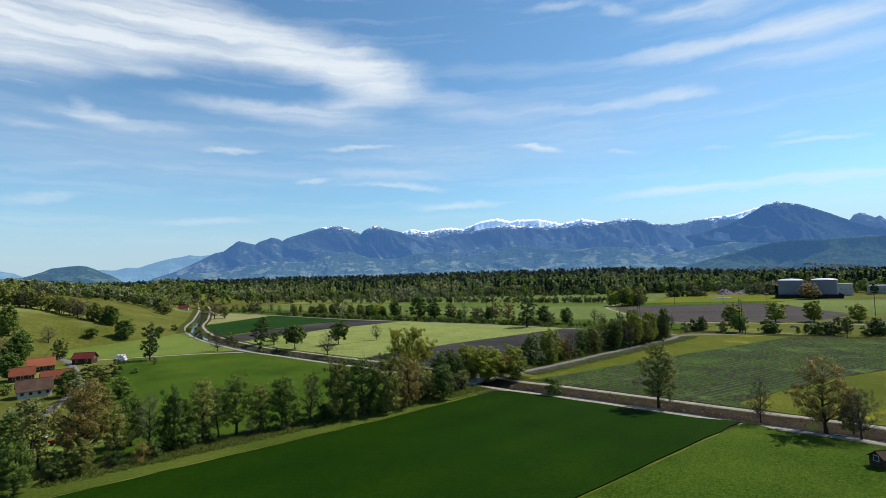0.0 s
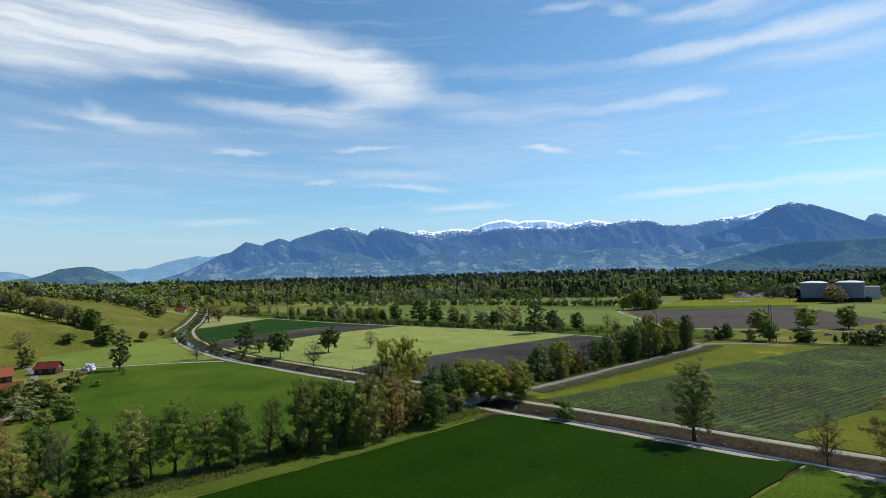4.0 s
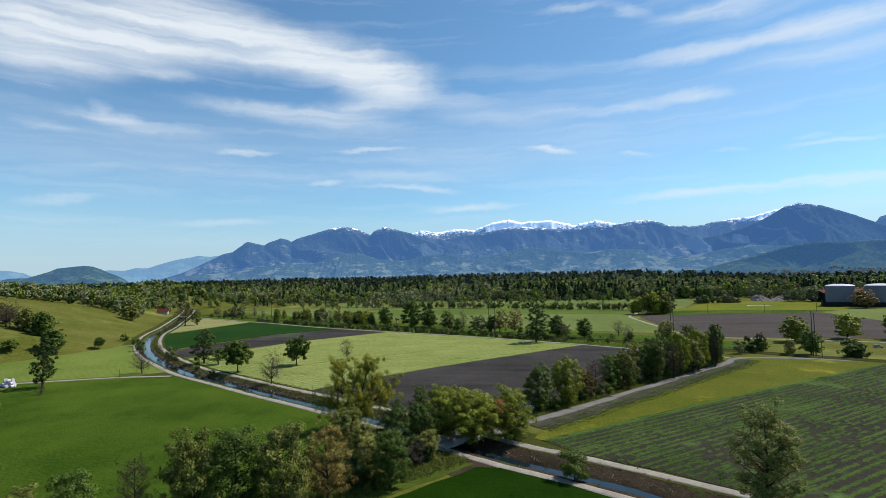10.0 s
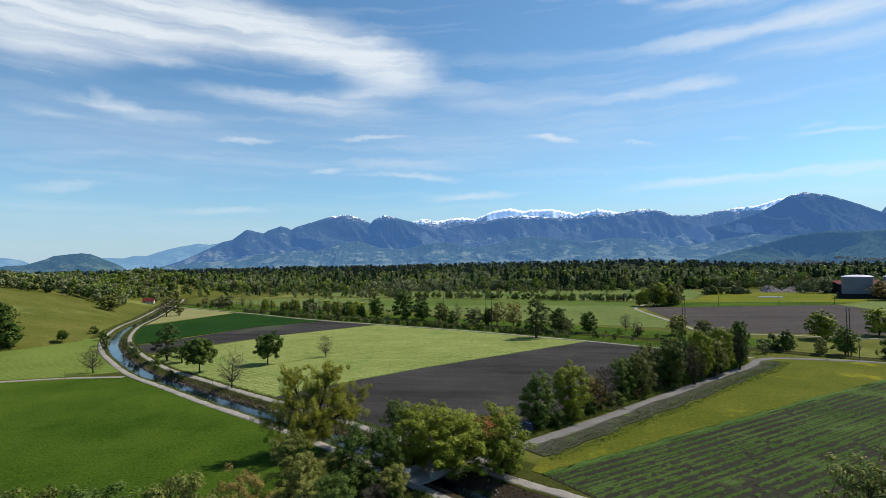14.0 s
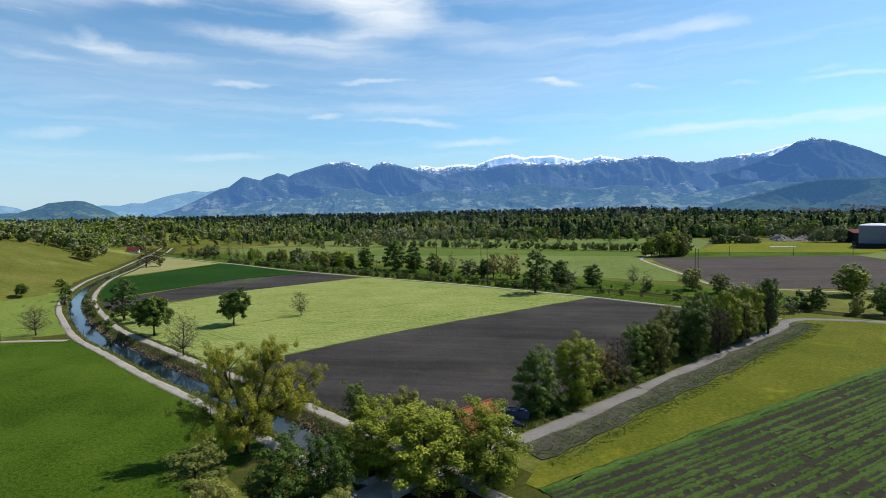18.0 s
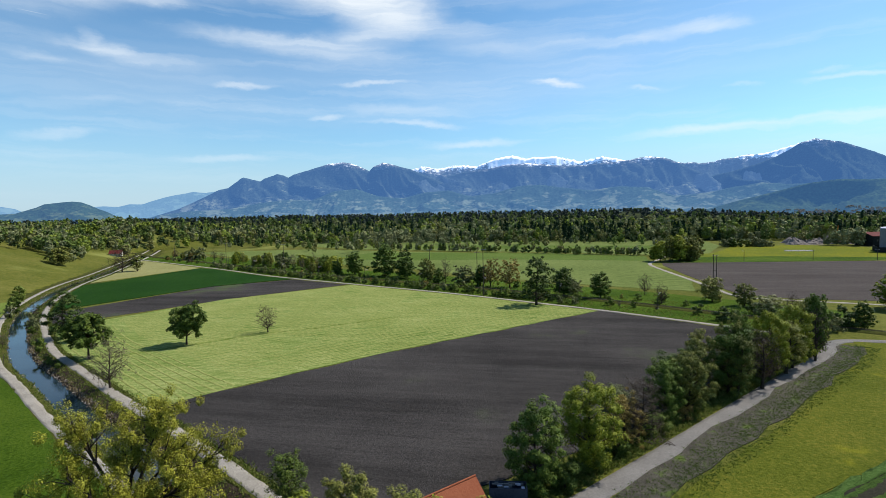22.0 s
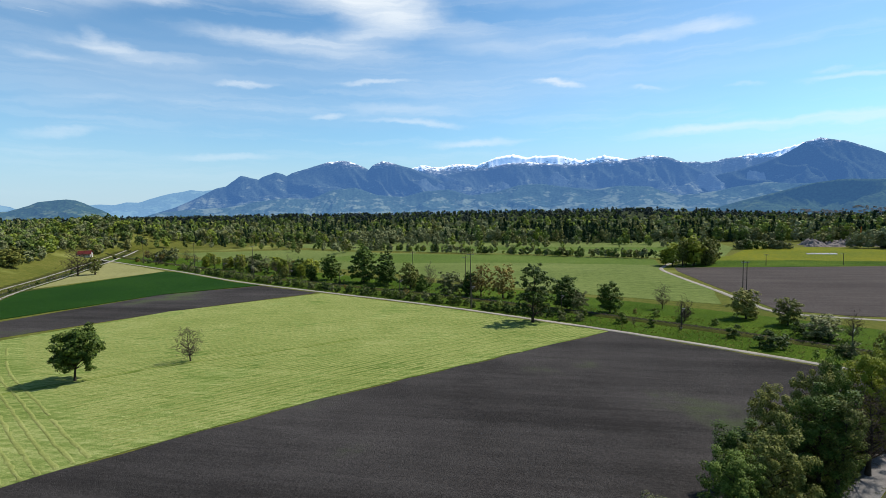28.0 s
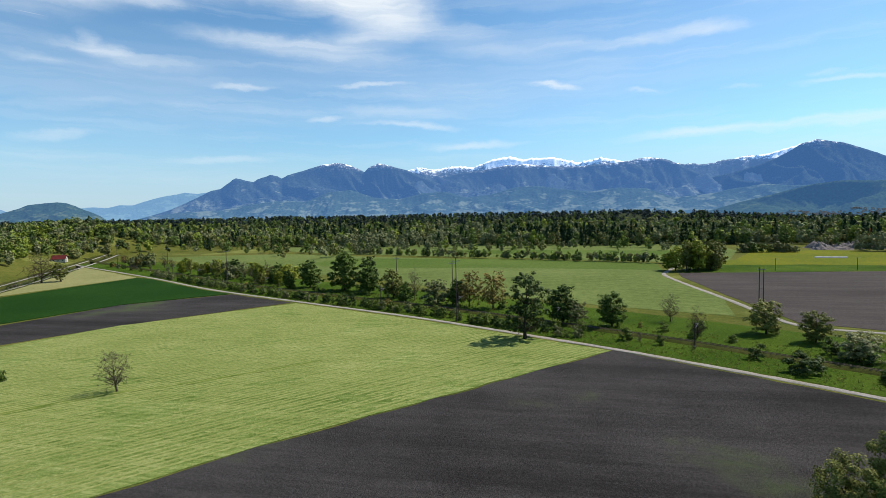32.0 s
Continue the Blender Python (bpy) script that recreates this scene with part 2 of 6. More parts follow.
M["bank"] = surface("brown_bank", [(0.022, 0.018, 0.012), (0.055, 0.042, 0.03), (0.105, 0.08, 0.055)], 0.15, 1.5, bump=1.0, spread=0.1, patches=[((0.04, 0.055, 0.015), 0.12, 0.56, 0.08)])
M["spoil"] = surface("trodden_earth_edge", [(0.05, 0.05, 0.04), (0.085, 0.08, 0.066), (0.14, 0.13, 0.11)], 0.15, 2.4, bump=1.0, patches=[((0.07, 0.1, 0.025), 0.3, 0.55, 0.14)])
M["gravel"] = surface("pale_gravel", [(0.24, 0.22, 0.19), (0.36, 0.33, 0.29), (0.46, 0.43, 0.39)], 0.2, 3.0, bump=0.6, bump_scale=8)
M["asphalt"] = surface("worn_asphalt", [(0.15, 0.145, 0.14), (0.21, 0.2, 0.195), (0.28, 0.27, 0.26)], 0.15, 3.0, bump=0.3, bump_scale=8)
M["steel"] = surface("rail_steel", [(0.1, 0.07, 0.05), (0.16, 0.13, 0.11)], 0.5, 5, rough=0.5, bump=0.1)
M["steel"].node_tree.nodes["Principled BSDF"].inputs["Metallic"].default_value = 0.7
M["bark"] = surface("bark", [(0.035, 0.028, 0.02), (0.075, 0.06, 0.045), (0.13, 0.11, 0.085)], 0.8, 6, bump=0.8, bump_scale=9, local=True)
M["pole"] = surface("weathered_pole_wood", [(0.06, 0.05, 0.042), (0.1, 0.085, 0.07), (0.15, 0.13, 0.11)], 0.5, 5, bump=0.4)
M["zinc"] = surface("galvanised_steel", [(0.28, 0.29, 0.3), (0.36, 0.37, 0.38)], 0.5, 4, rough=0.45, bump=0.05)


def foliage(name, colours, translucent=0.15):
    return surface(name, colours, 0.09, 1.1, rough=0.6, bump=0, spread=0.34, per_object=0.3, per_island=0.4, translucent=translucent, spec=0.1)


# leaf colours of the far woods, greyed in the paint to stand for haze
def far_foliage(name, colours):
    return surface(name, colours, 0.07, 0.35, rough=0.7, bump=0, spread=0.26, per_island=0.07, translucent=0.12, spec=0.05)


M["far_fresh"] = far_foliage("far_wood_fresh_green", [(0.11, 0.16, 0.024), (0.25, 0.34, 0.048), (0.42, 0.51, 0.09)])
# the bluish tint is distance haze, put into the leaf colour
M["far_hazed"] = far_foliage("far_wood_haze_tinted", [(0.022, 0.038, 0.034), (0.036, 0.058, 0.05), (0.06, 0.088, 0.07)])
M["leaf_mid"] = foliage("leaves_mid_green", [(0.042, 0.08, 0.012), (0.11, 0.175, 0.025), (0.25, 0.33, 0.05)])
M["leaf_deep"] = foliage("leaves_deep_green", [(0.03, 0.065, 0.01), (0.08, 0.145, 0.02), (0.18, 0.27, 0.04)])
M["leaf_fresh"] = foliage("leaves_fresh_green", [(0.085, 0.13, 0.012), (0.24, 0.31, 0.024), (0.46, 0.51, 0.06)], 0.2)
M["leaf_dark"] = foliage("leaves_dark_green", [(0.02, 0.045, 0.0105), (0.052, 0.095, 0.018), (0.13, 0.19, 0.04)])
M["leaf_willow"] = foliage("leaves_yellow_green", [(0.16, 0.19, 0.016), (0.3, 0.33, 0.03), (0.45, 0.47, 0.06)], 0.22)
M["leaf_olive"] = foliage("leaves_olive", [(0.065, 0.092, 0.018), (0.18, 0.215, 0.04), (0.37, 0.39, 0.085)])
M["leaf_rust"] = foliage("leaves_young_bronze", [(0.1363, 0.105, 0.03), (0.2725, 0.2, 0.05), (0.4312, 0.315, 0.0925)])
M["leaf_grey"] = foliage("leaves_silver_green", [(0.09, 0.12, 0.038), (0.17, 0.205, 0.075), (0.3, 0.33, 0.13)])
M["needle"] = far_foliage("needles_dark", [(0.012, 0.03, 0.012), (0.024, 0.055, 0.02), (0.045, 0.085, 0.03)])
M["twig"] = surface("fine_twigs", [(0.07, 0.055, 0.045), (0.115, 0.092, 0.075), (0.17, 0.14, 0.11)], 0.5, 3, bump=0, local=True, per_object=0.3)
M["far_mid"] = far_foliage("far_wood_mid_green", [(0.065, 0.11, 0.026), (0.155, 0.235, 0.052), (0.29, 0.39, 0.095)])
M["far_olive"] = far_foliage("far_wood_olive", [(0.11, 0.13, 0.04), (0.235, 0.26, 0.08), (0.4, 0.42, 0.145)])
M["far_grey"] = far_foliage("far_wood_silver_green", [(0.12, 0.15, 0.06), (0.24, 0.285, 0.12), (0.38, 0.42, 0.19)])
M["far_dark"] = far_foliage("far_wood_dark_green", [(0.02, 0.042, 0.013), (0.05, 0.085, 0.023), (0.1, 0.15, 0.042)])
M["blade"] = foliage("young_grass_blades", [(0.06, 0.11, 0.02), (0.11, 0.18, 0.035), (0.18, 0.26, 0.06)], 0.5)


# ---- terrain ----
def smooth_line(pts, step=4.0):
    """A Catmull-Rom line through the points, sampled at even steps."""
    p = np.array(pts, float)
    p = np.vstack([2 * p[0] - p[1], p, 2 * p[-1] - p[-2]])
    out = []
    for i in range(1, len(p) - 2):
        n = max(2, int(np.linalg.norm(p[i + 1] - p[i]) / step))
        for k in range(n):
            s = k / n
            out.append(0.5 * ((2 * p[i]) + (p[i + 1] - p[i - 1]) * s + (2 * p[i - 1] - 5 * p[i] + 4 * p[i + 1] - p[i + 2]) * s ** 2
                              + (3 * p[i] - p[i - 1] - 3 * p[i + 1] + p[i + 2]) * s ** 3))
    out.append(p[-2])
    return np.array(out)


def side_way(line):
    """The unit vector to the right-hand side of each point of a line."""
    d = np.gradient(line, axis=0)
    d /= np.linalg.norm(d, axis=1)[:, None]
    return np.stack([d[:, 1], -d[:, 0]], axis=1)


# the canal's middle, from downstream to upstream
CANAL = smooth_line([(300, -52), (220, 7), (139.8, 63.6), (86.7, 102.6), (56.5, 120.2), (11.7, 146.9), (-13.3, 160.4), (-44.6, 181.6), (-81.6, 203.6),
                     (-114.6, 221.6), (-145.1, 239.5), (-177.4, 258.2), (-209.6, 282.3), (-248.5, 314.2), (-286.5, 352), (-327, 401),
                     (-354, 440), (-387, 494), (-462, 606), (-530, 705), (-600, 800)], 3.0)
CANAL_SIDE = side_way(CANAL)


def canal_distance(x, y):
    x, y = np.atleast_1d(x), np.atleast_1d(y)
    best = np.full(x.shape, 1e9)
    for cx, cy in CANAL[::2]:
        best = np.minimum(best, (x - cx) ** 2 + (y - cy) ** 2)
    return np.sqrt(best)


def wav(x, y, seed=0.0):
    """A cheap smooth unevenness from -1 to 1."""
    return (np.sin(x * 0.021 + seed) * np.cos(y * 0.017 - seed * 1.7) + 0.5 * np.sin(x * 0.053 - y * 0.041 + seed * 2.3)
            + 0.3 * np.sin(x * 0.11 + y * 0.13 + seed)) / 1.8


def height(x, y):
    """Height of the land: flat, with the pasture hill beside the canal and the wooded knoll behind it."""
    x, y = np.asarray(x, float), np.asarray(y, float)
    d = -0.82 * (x + 354) - 0.57 * (y - 438)
    a = -0.57 * (x + 354) + 0.82 * (y - 438)
    foot = np.interp(a, [-400, -184, -135, -100, 0, 1000], [230, 98, 50, 14, 10, 10])
    rise = np.maximum(d - foot, 0)
    top = np.interp(a, [-400, -100, 100, 300, 520, 800], [30, 34, 42, 38, 14, 0])
    z = top * (1 - np.exp(-(rise / 95) ** 1.3)) * (1 + 0.1 * wav(x, y)) * np.clip(1.6 - rise / 700, 0, 1)
    knoll = 34 * np.exp(-(((x + 690) / 80) ** 2 + ((y - 850) / 80) ** 2))
    az = np.degrees(np.arctan2(x, np.maximum(y, 1.0)))
    rise = np.clip((np.hypot(x, y) - 1300) / 1400, 0, 1) * np.interp(az, [-90, 8, 14, 22, 60], [36, 36, 26, 0, 0]) * (y > 0)
    return z + knoll + rise


def hz(x, y):
    return float(height(x, y))


def mesh_of(name, verts, faces, material=None, smooth=False):
    me = bpy.data.meshes.new(name)
    me.from_pydata(np.asarray(verts, float).tolist(), [], [list(map(int, f)) for f in faces])
    if material:
        me.materials.append(material)
    if smooth:
        me.polygons.foreach_set("use_smooth", [True] * len(me.polygons))
    me.update()
    return me


def part(name, bm, material, parent, label=""):
    """Links a bmesh or a mesh as one mesh object under a thing or a part."""
    if isinstance(bm, bmesh.types.BMesh):
        me = bpy.data.meshes.new(name)
        bm.to_mesh(me)
        bm.free()
    else:
        me = bm
    if material and not me.materials:
        me.materials.append(material)
    ob = new(name, me)
    ob.parent = parent
    return tagged(ob, label) if label else ob


def thing(name, at, label, category, group="", turn=0.0, scale=1.0, kind=""):
    ob = new(name)
    ob.empty_display_size = 0.5
    sc = scale if isinstance(scale, tuple) else (scale,) * 3
    ob.matrix_basis = Matrix.LocRotScale(Vector(at), Euler((0, 0, turn)), Vector(sc))
    return tagged(ob, label, category, group, kind)


def structure(name, me, label, category="", kind="structure"):
    return tagged(new(name, me), label, category, kind=kind)


def axis_steps():
    xs = np.concatenate([np.arange(-5200, -900, 200), np.arange(-900, -560, 20), np.arange(-560, 420, 4.2), np.arange(420, 700, 28),
                         np.arange(700, 5201, 225)])
    ys = np.concatenate([np.arange(-5200, -80, 256), np.arange(-80, 720, 4.2), np.arange(720, 1100, 20), np.arange(1100, 4901, 190)])
    return xs, ys


def build_ground():
    xs, ys = axis_steps()
    X, Y = np.meshgrid(xs, ys)
    Z = height(X, Y)
    near = (np.abs(X) < 640) & (Y > -90) & (Y < 830)
    dist = np.full(X.shape, 1e9)
    dist[near] = canal_distance(X[near], Y[near])
    Z = np.where(dist < 12.2, -5.0, Z)
    n, m = X.shape
    idx = np.arange(n * m).reshape(n, m)
    faces = np.stack([idx[:-1, :-1], idx[:-1, 1:], idx[1:, 1:], idx[1:, :-1]], axis=-1).reshape(-1, 4)
    structure("ground", mesh_of("ground", np.stack([X, Y, Z], -1).reshape(-1, 3), faces, M["hill"], True),
              "grassy valley floor rising to a pasture hill", "ground")


def loft(name, line, side, profile, material, smooth=True, wobble=0.0, seed=1):
    """A strip along a line. profile: offsets to the right and heights."""
    rng = np.random.default_rng(seed)
    rows = []
    for off, z in profile:
        jitter = rng.normal(0, wobble, len(line)) if wobble else 0
        p = line + side * (off + np.atleast_1d(jitter)[:, None] if wobble else off)
        rows.append(np.column_stack([p, np.full(len(line), z) + (rng.normal(0, wobble * 0.6, len(line)) if wobble and z < -0.2 else 0)]))
    k, n = len(rows), len(line)
    verts = np.stack(rows).reshape(-1, 3)
    faces = [(j * n + i, j * n + i + 1, (j + 1) * n + i + 1, (j + 1) * n + i) for j in range(k - 1) for i in range(n - 1)]
    return mesh_of(name, verts, faces, material, smooth)


def build_canal():
    # right of the line (going upstream) is the north-east side; the water narrows below the bridge
    cut = int(np.argmin(np.abs(CANAL[:, 0] + 26)))
    low, up = slice(0, cut + 1), slice(cut, None)
    for name, run, side, profile, mat, label, seed in [
            ("canal_bank_south", up, -1, [(-19, 0.02), (-9, 0.03), (-4.8, 0.03), (-3.9, -0.5), (-3.1, -1.45), (-2.4, -2.6)], "verge", "grassy canal bank with a stony foot", 1),
            ("canal_bank_south_low", low, -1, [(-19, 0.02), (-9, 0.03), (-4.6, 0.03), (-3.2, -0.4), (-1.9, -1.2), (-1.2, -2.6)], "bank", "bare canal bank with a stony foot", 4),
            ("canal_bank_north", up, 1, [(2.5, -2.6), (3.1, -1.45), (4.1, -0.95), (5.4, -0.35), (6.8, 0.02)], "bank", "brown earthen canal bank with dry grass", 2),
            ("canal_bank_north_low", low, 1, [(0.6, -2.6), (1.7, -1.42), (3.2, -0.95), (5.0, -0.4), (6.6, 0.02)], "bank", "brown stony canal bank without water plants", 5),
            ("canal_verge_north", slice(None), 1, [(6.7, 0.024), (12, 0.03), (19, 0.024)], "verge", "grassy verge of the canal path", 6)]:
        structure(name, loft(name, CANAL[run], CANAL_SIDE[run], profile, M[mat], wobble=0.14, seed=seed), label, "bank")
    water = bpy.data.materials.new("canal_water")
    water.use_nodes = True
    t = water.node_tree
    b = t.nodes["Principled BSDF"]
    pos = nd(t, "ShaderNodeNewGeometry").outputs["Position"]
    n1 = nd(t, "ShaderNodeTexNoise", {"Vector": pos, "Scale": 0.25, "Detail": 3.0}).outputs[0]
    col = mix(t, n1, (0.004, 0.01, 0.016, 1), (0.01, 0.02, 0.026, 1))
    t.links.new(col, b.inputs["Base Color"])
    b.inputs["Roughness"].default_value = 0.05
    b.inputs["Specular IOR Level"].default_value = 0.5
    b.inputs["IOR"].default_value = 1.33
    rip = nd(t, "ShaderNodeTexNoise", {"Vector": pos, "Scale": 1.2, "Detail": 4.0}).outputs[0]
    t.links.new(nd(t, "ShaderNodeBump", {"Height": rip, "Strength": 0.12, "Distance": 0.1}).outputs[0], b.inputs["Normal"])
    structure("canal_water", loft("canal_water", CANAL, CANAL_SIDE, [(-3.7, -1.4), (0, -1.4), (3.7, -1.4)], water), "calm blue canal water", "water")


def field(name, pts, z, thick, material, label, category="field", edge=0.35, seed=1):
    """A field as a low slab with a slightly uneven edge."""
    rng = random.Random(seed)
    ring = []
    for i, p in enumerate(pts):
        q = pts[(i + 1) % len(pts)]
        n = max(1, int(math.dist(p, q) / 6))
        for k in range(n):
            s = k / n
            ring.append((p[0] + (q[0] - p[0]) * s + rng.uniform(-edge, edge), p[1] + (q[1] - p[1]) * s + rng.uniform(-edge, edge)))
    bm = bmesh.new()
    top = [bm.verts.new((x, y, z)) for x, y in ring]
    low = [bm.verts.new((x, y, z - thick)) for x, y in ring]
    f = bm.faces.new(top)
    f.normal_update()
    if f.normal.z < 0:
        f.normal_flip()
    for i in range(len(ring)):
        j = (i + 1) % len(ring)
        bm.faces.new((top[i], low[i], low[j], top[j]))
    me = bpy.data.meshes.new(name)
    bm.to_mesh(me)
    bm.free()
    me.materials.append(material)
    return structure(name, me, label, category)


def off_line(line, d):
    """The line moved d metres to its right."""
    p = smooth_line(line, 8.0) if not isinstance(line, np.ndarray) else line
    return p + side_way(p) * d


def canal_run(i, j, d):
    """Points of the canal's middle between two of its x-places, moved d to the north-east."""
    p = CANAL + CANAL_SIDE * d
    keep = (CANAL[:, 0] <= max(i, j)) & (CANAL[:, 0] >= min(i, j))
    q = [tuple(v) for v in p[keep][::3]]
    return q if i > j else q[::-1]


def ribbon(name, pts, width, material, label, z=0.09, wobble=0.12, seed=3, category="path", follow=False):
    line = smooth_line(pts, 2.5) if not isinstance(pts, np.ndarray) else pts
    side = side_way(line)
    me = loft(name, line, side, [(-width / 2 - 0.1, z - 0.3), (-width / 2, z), (-width / 4, z + 0.03), (width / 4, z + 0.03), (width / 2, z), (width / 2 + 0.1, z - 0.3)],
              material, wobble=wobble, seed=seed)
    if follow:
        co = np.zeros(len(me.vertices) * 3)
        me.vertices.foreach_get("co", co)
        co = co.reshape(-1, 3)
        co[:, 2] += height(co[:, 0], co[:, 1])
        me.vertices.foreach_set("co", co.ravel())
        me.update()
    return structure(name, me, label, category)


FIELD_PATH = [(-500, 650), (-469, 631), (-308, 540), (-216, 484), (-132, 443), (-60, 409), (-8, 380), (20, 364), (43, 349), (69, 331), (90, 315)]
ROAD = [(-24, 168), (-15, 178.5), (-8, 186.8), (-3.2, 192.5), (2, 198.6), (14.8, 213.9), (31, 234), (53, 261.3), (67, 278.5), (79.5, 293.5), (86, 303), (90.3, 310.5),
        (98, 315), (118, 313.5), (157, 304), (200, 290), (260, 270)]

build_ground()
build_canal()
ribbon("path_canal_south", CANAL + CANAL_SIDE * -6.9, 2.6, M["gravel"], "pale gravel path along the canal")
ribbon("path_canal_north", (CANAL + CANAL_SIDE * 8.9), 2.9, M["gravel"], "pale gravel path along the canal", seed=5)
ribbon("path_fields", FIELD_PATH, 2.6, M["gravel"], "pale gravel track between field and railway", seed=6)
ribbon("road_farm", ROAD, 4.0, M["asphalt"], "worn grey farm road beside a row of trees", seed=7, wobble=0.04, category="road")
ribbon("path_cross", [(-181, 249), (-205, 244), (-225, 236), (-258, 222), (-275, 214)], 2.6, M["gravel"], "pale farm track across the pasture", seed=8)
ribbon("path_far", [(125, 700), (100, 630), (84, 590), (79, 567), (82, 520), (87, 470), (90, 430), (94, 407), (112, 398), (200, 372), (300, 340)], 3.0, M["gravel"], "white gravel track beside a ploughed field", seed=9)
ribbon("road_village", [(-165, 100), (-178, 118), (-190, 136), (-208, 160), (-228, 178), (-247, 193), (-272, 214), (-305, 234)], 3.6, M["asphalt"], "narrow grey village lane", seed=10, category="road", follow=True)

field("field_wheat", [(-17, 149)] + canal_run(-8, 50, -8.6)[::1] + [(56, 114.3), (8, 61.5), (-45, -2), (-150, -2), (-102, 48), (-79, 74), (-46, 112)], 0.35, 0.5, M["wheat"], "dark green field of young wheat")
field("field_ley_south", [(57.3, 114.6)] + canal_run(62, 220, -8.6) + [(160, -60), (-40, -60), (-43.5, -2), (8.7, 61.2)], 0.15, 0.3, M["pasture"], "bright green grass meadow", seed=2)
field("field_verge_hedge", [(-18, 152), (-47, 113), (-80, 75.5), (-103, 49), (-150, -1), (-165, 5), (-108, 60), (-84, 82), (-52, 118), (-24, 154)], 0.08, 0.2, M["hedgegrass"], "rough grassy hedge bank", seed=3)
field("field_pasture", [(-56, 120)] + canal_run(-52, -180, -8.4) + [(-205, 241), (-225, 233), (-245, 224), (-225, 200), (-205, 165), (-165, 120), (-110, 66)], 0.07, 0.2, M["pasture"], "lush green cattle pasture", seed=4)
field("field_cut_meadow", canal_run(-186, -300, -8.5) + [(-330, 345), (-330, 300), (-330, 270), (-290, 228), (-262, 224), (-225, 240), (-205, 248)], 0.06, 0.2, M["cutgrass"], "freshly cut grass meadow with curved mowing lines", seed=5)
field("field_ploughed", [(-9, 205), (-22, 196)] + canal_run(-38, -104, 11.6) + [(-85, 241), (-56, 279), (6, 346), (20, 361.5), (43, 346), (69, 328), (82, 316), (74, 300), (45, 268), (18, 232)], 0.1, 0.2, M["soil"], "dark brown freshly harrowed field", seed=6, edge=0.5)
field("field_mown", canal_run(-101, -222, 11.6) + [(-182, 377), (-131, 438), (-60, 405), (-8, 377), (19.5, 361), (6, 346.6), (-56, 279.6), (-85.5, 241.6)], 0.16, 0.3, M["mown"], "pale green mown hay meadow with drying rows", seed=7)
field("field_soil_strip", canal_run(-225, -258, 11.6) + [(-227, 424), (-187, 465), (-135, 440), (-182, 378)], 0.1, 0.2, M["soil"], "strip of bare brown soil", seed=8)
field("field_clover", canal_run(-260, -345, 11.6) + [(-322, 540), (-305, 534), (-216, 479), (-189, 466), (-227, 425)], 0.3, 0.4, M["clover"], "deep green clover field", seed=9)
field("field_stubble", canal_run(-348, -455, 12) + [(-460, 622), (-325, 543)], 0.1, 0.2, M["tan"], "dry yellowish meadow tip", seed=10)
CROP_EDGE = [(-2, 171), (8, 179.3), (21.4, 190.6), (34, 201.8), (49, 214.5), (67, 230), (80, 241.3), (96, 254.5), (130, 283), (146, 296)]
DRILLED = CROP_EDGE[::-1] + canal_run(2, 60, 11.2) + [(64, 137), (82, 152.7), (111, 175.7), (131, 188.6), (200, 233), (262, 262), (200, 286.5), (160, 299)]
field("field_drilled", DRILLED, 0.12, 0.2, M["drilled"], "dark soil between rows of young green crop", seed=11)
field("field_ley_road", [(-4.5, 172.5)] + [(x - 0.5, y + 0.6) for x, y in CROP_EDGE] + [(157, 300.5), (118, 310), (98, 314), (94, 300), (85, 286), (70.5, 268.5), (44, 234), (26, 213), (12, 196), (4, 185), (-2, 180)], 0.13, 0.3, M["ley"], "yellow-green flowering meadow", seed=12)
edge_in = [tuple(p) for p in off_line(ROAD[2:12], 1.9)]
edge_out = [tuple(p) for p in off_line(ROAD[2:12], 8.9)]
field("field_road_edge", edge_in + edge_out[::-1], 0.17, 0.3, M["spoil"], "bare trodden earth beside the road", seed=13, edge=1.1)
field("field_corner_yellow", [(63, 136), (82, 152.2), (111, 175.2), (131, 188), (200, 232.5)] + canal_run(200, 62, 11.2), 0.16, 0.2, M["ley"], "yellowish grass beside the canal path", seed=14)
ribbon("crop_edge", CROP_EDGE, 1.5, M["cropedge"], "dense green edge of the young crop", z=0.2, wobble=0.4, seed=31, category="field")
field("field_mown_patch", [(-158, 62), (-146, 52), (-122, 70), (-118, 84), (-138, 98), (-152, 86)], 0.1, 0.2, M["cutgrass"], "pale mown patch beside the hedge", seed=33)


def inside(x, y, ring):
    hit = False
    for (x0, y0), (x1, y1) in zip(ring, ring[1:] + ring[:1]):
        if (y0 > y) != (y1 > y) and x < x0 + (y - y0) * (x1 - x0) / (y1 - y0):
            hit = not hit
    return hit


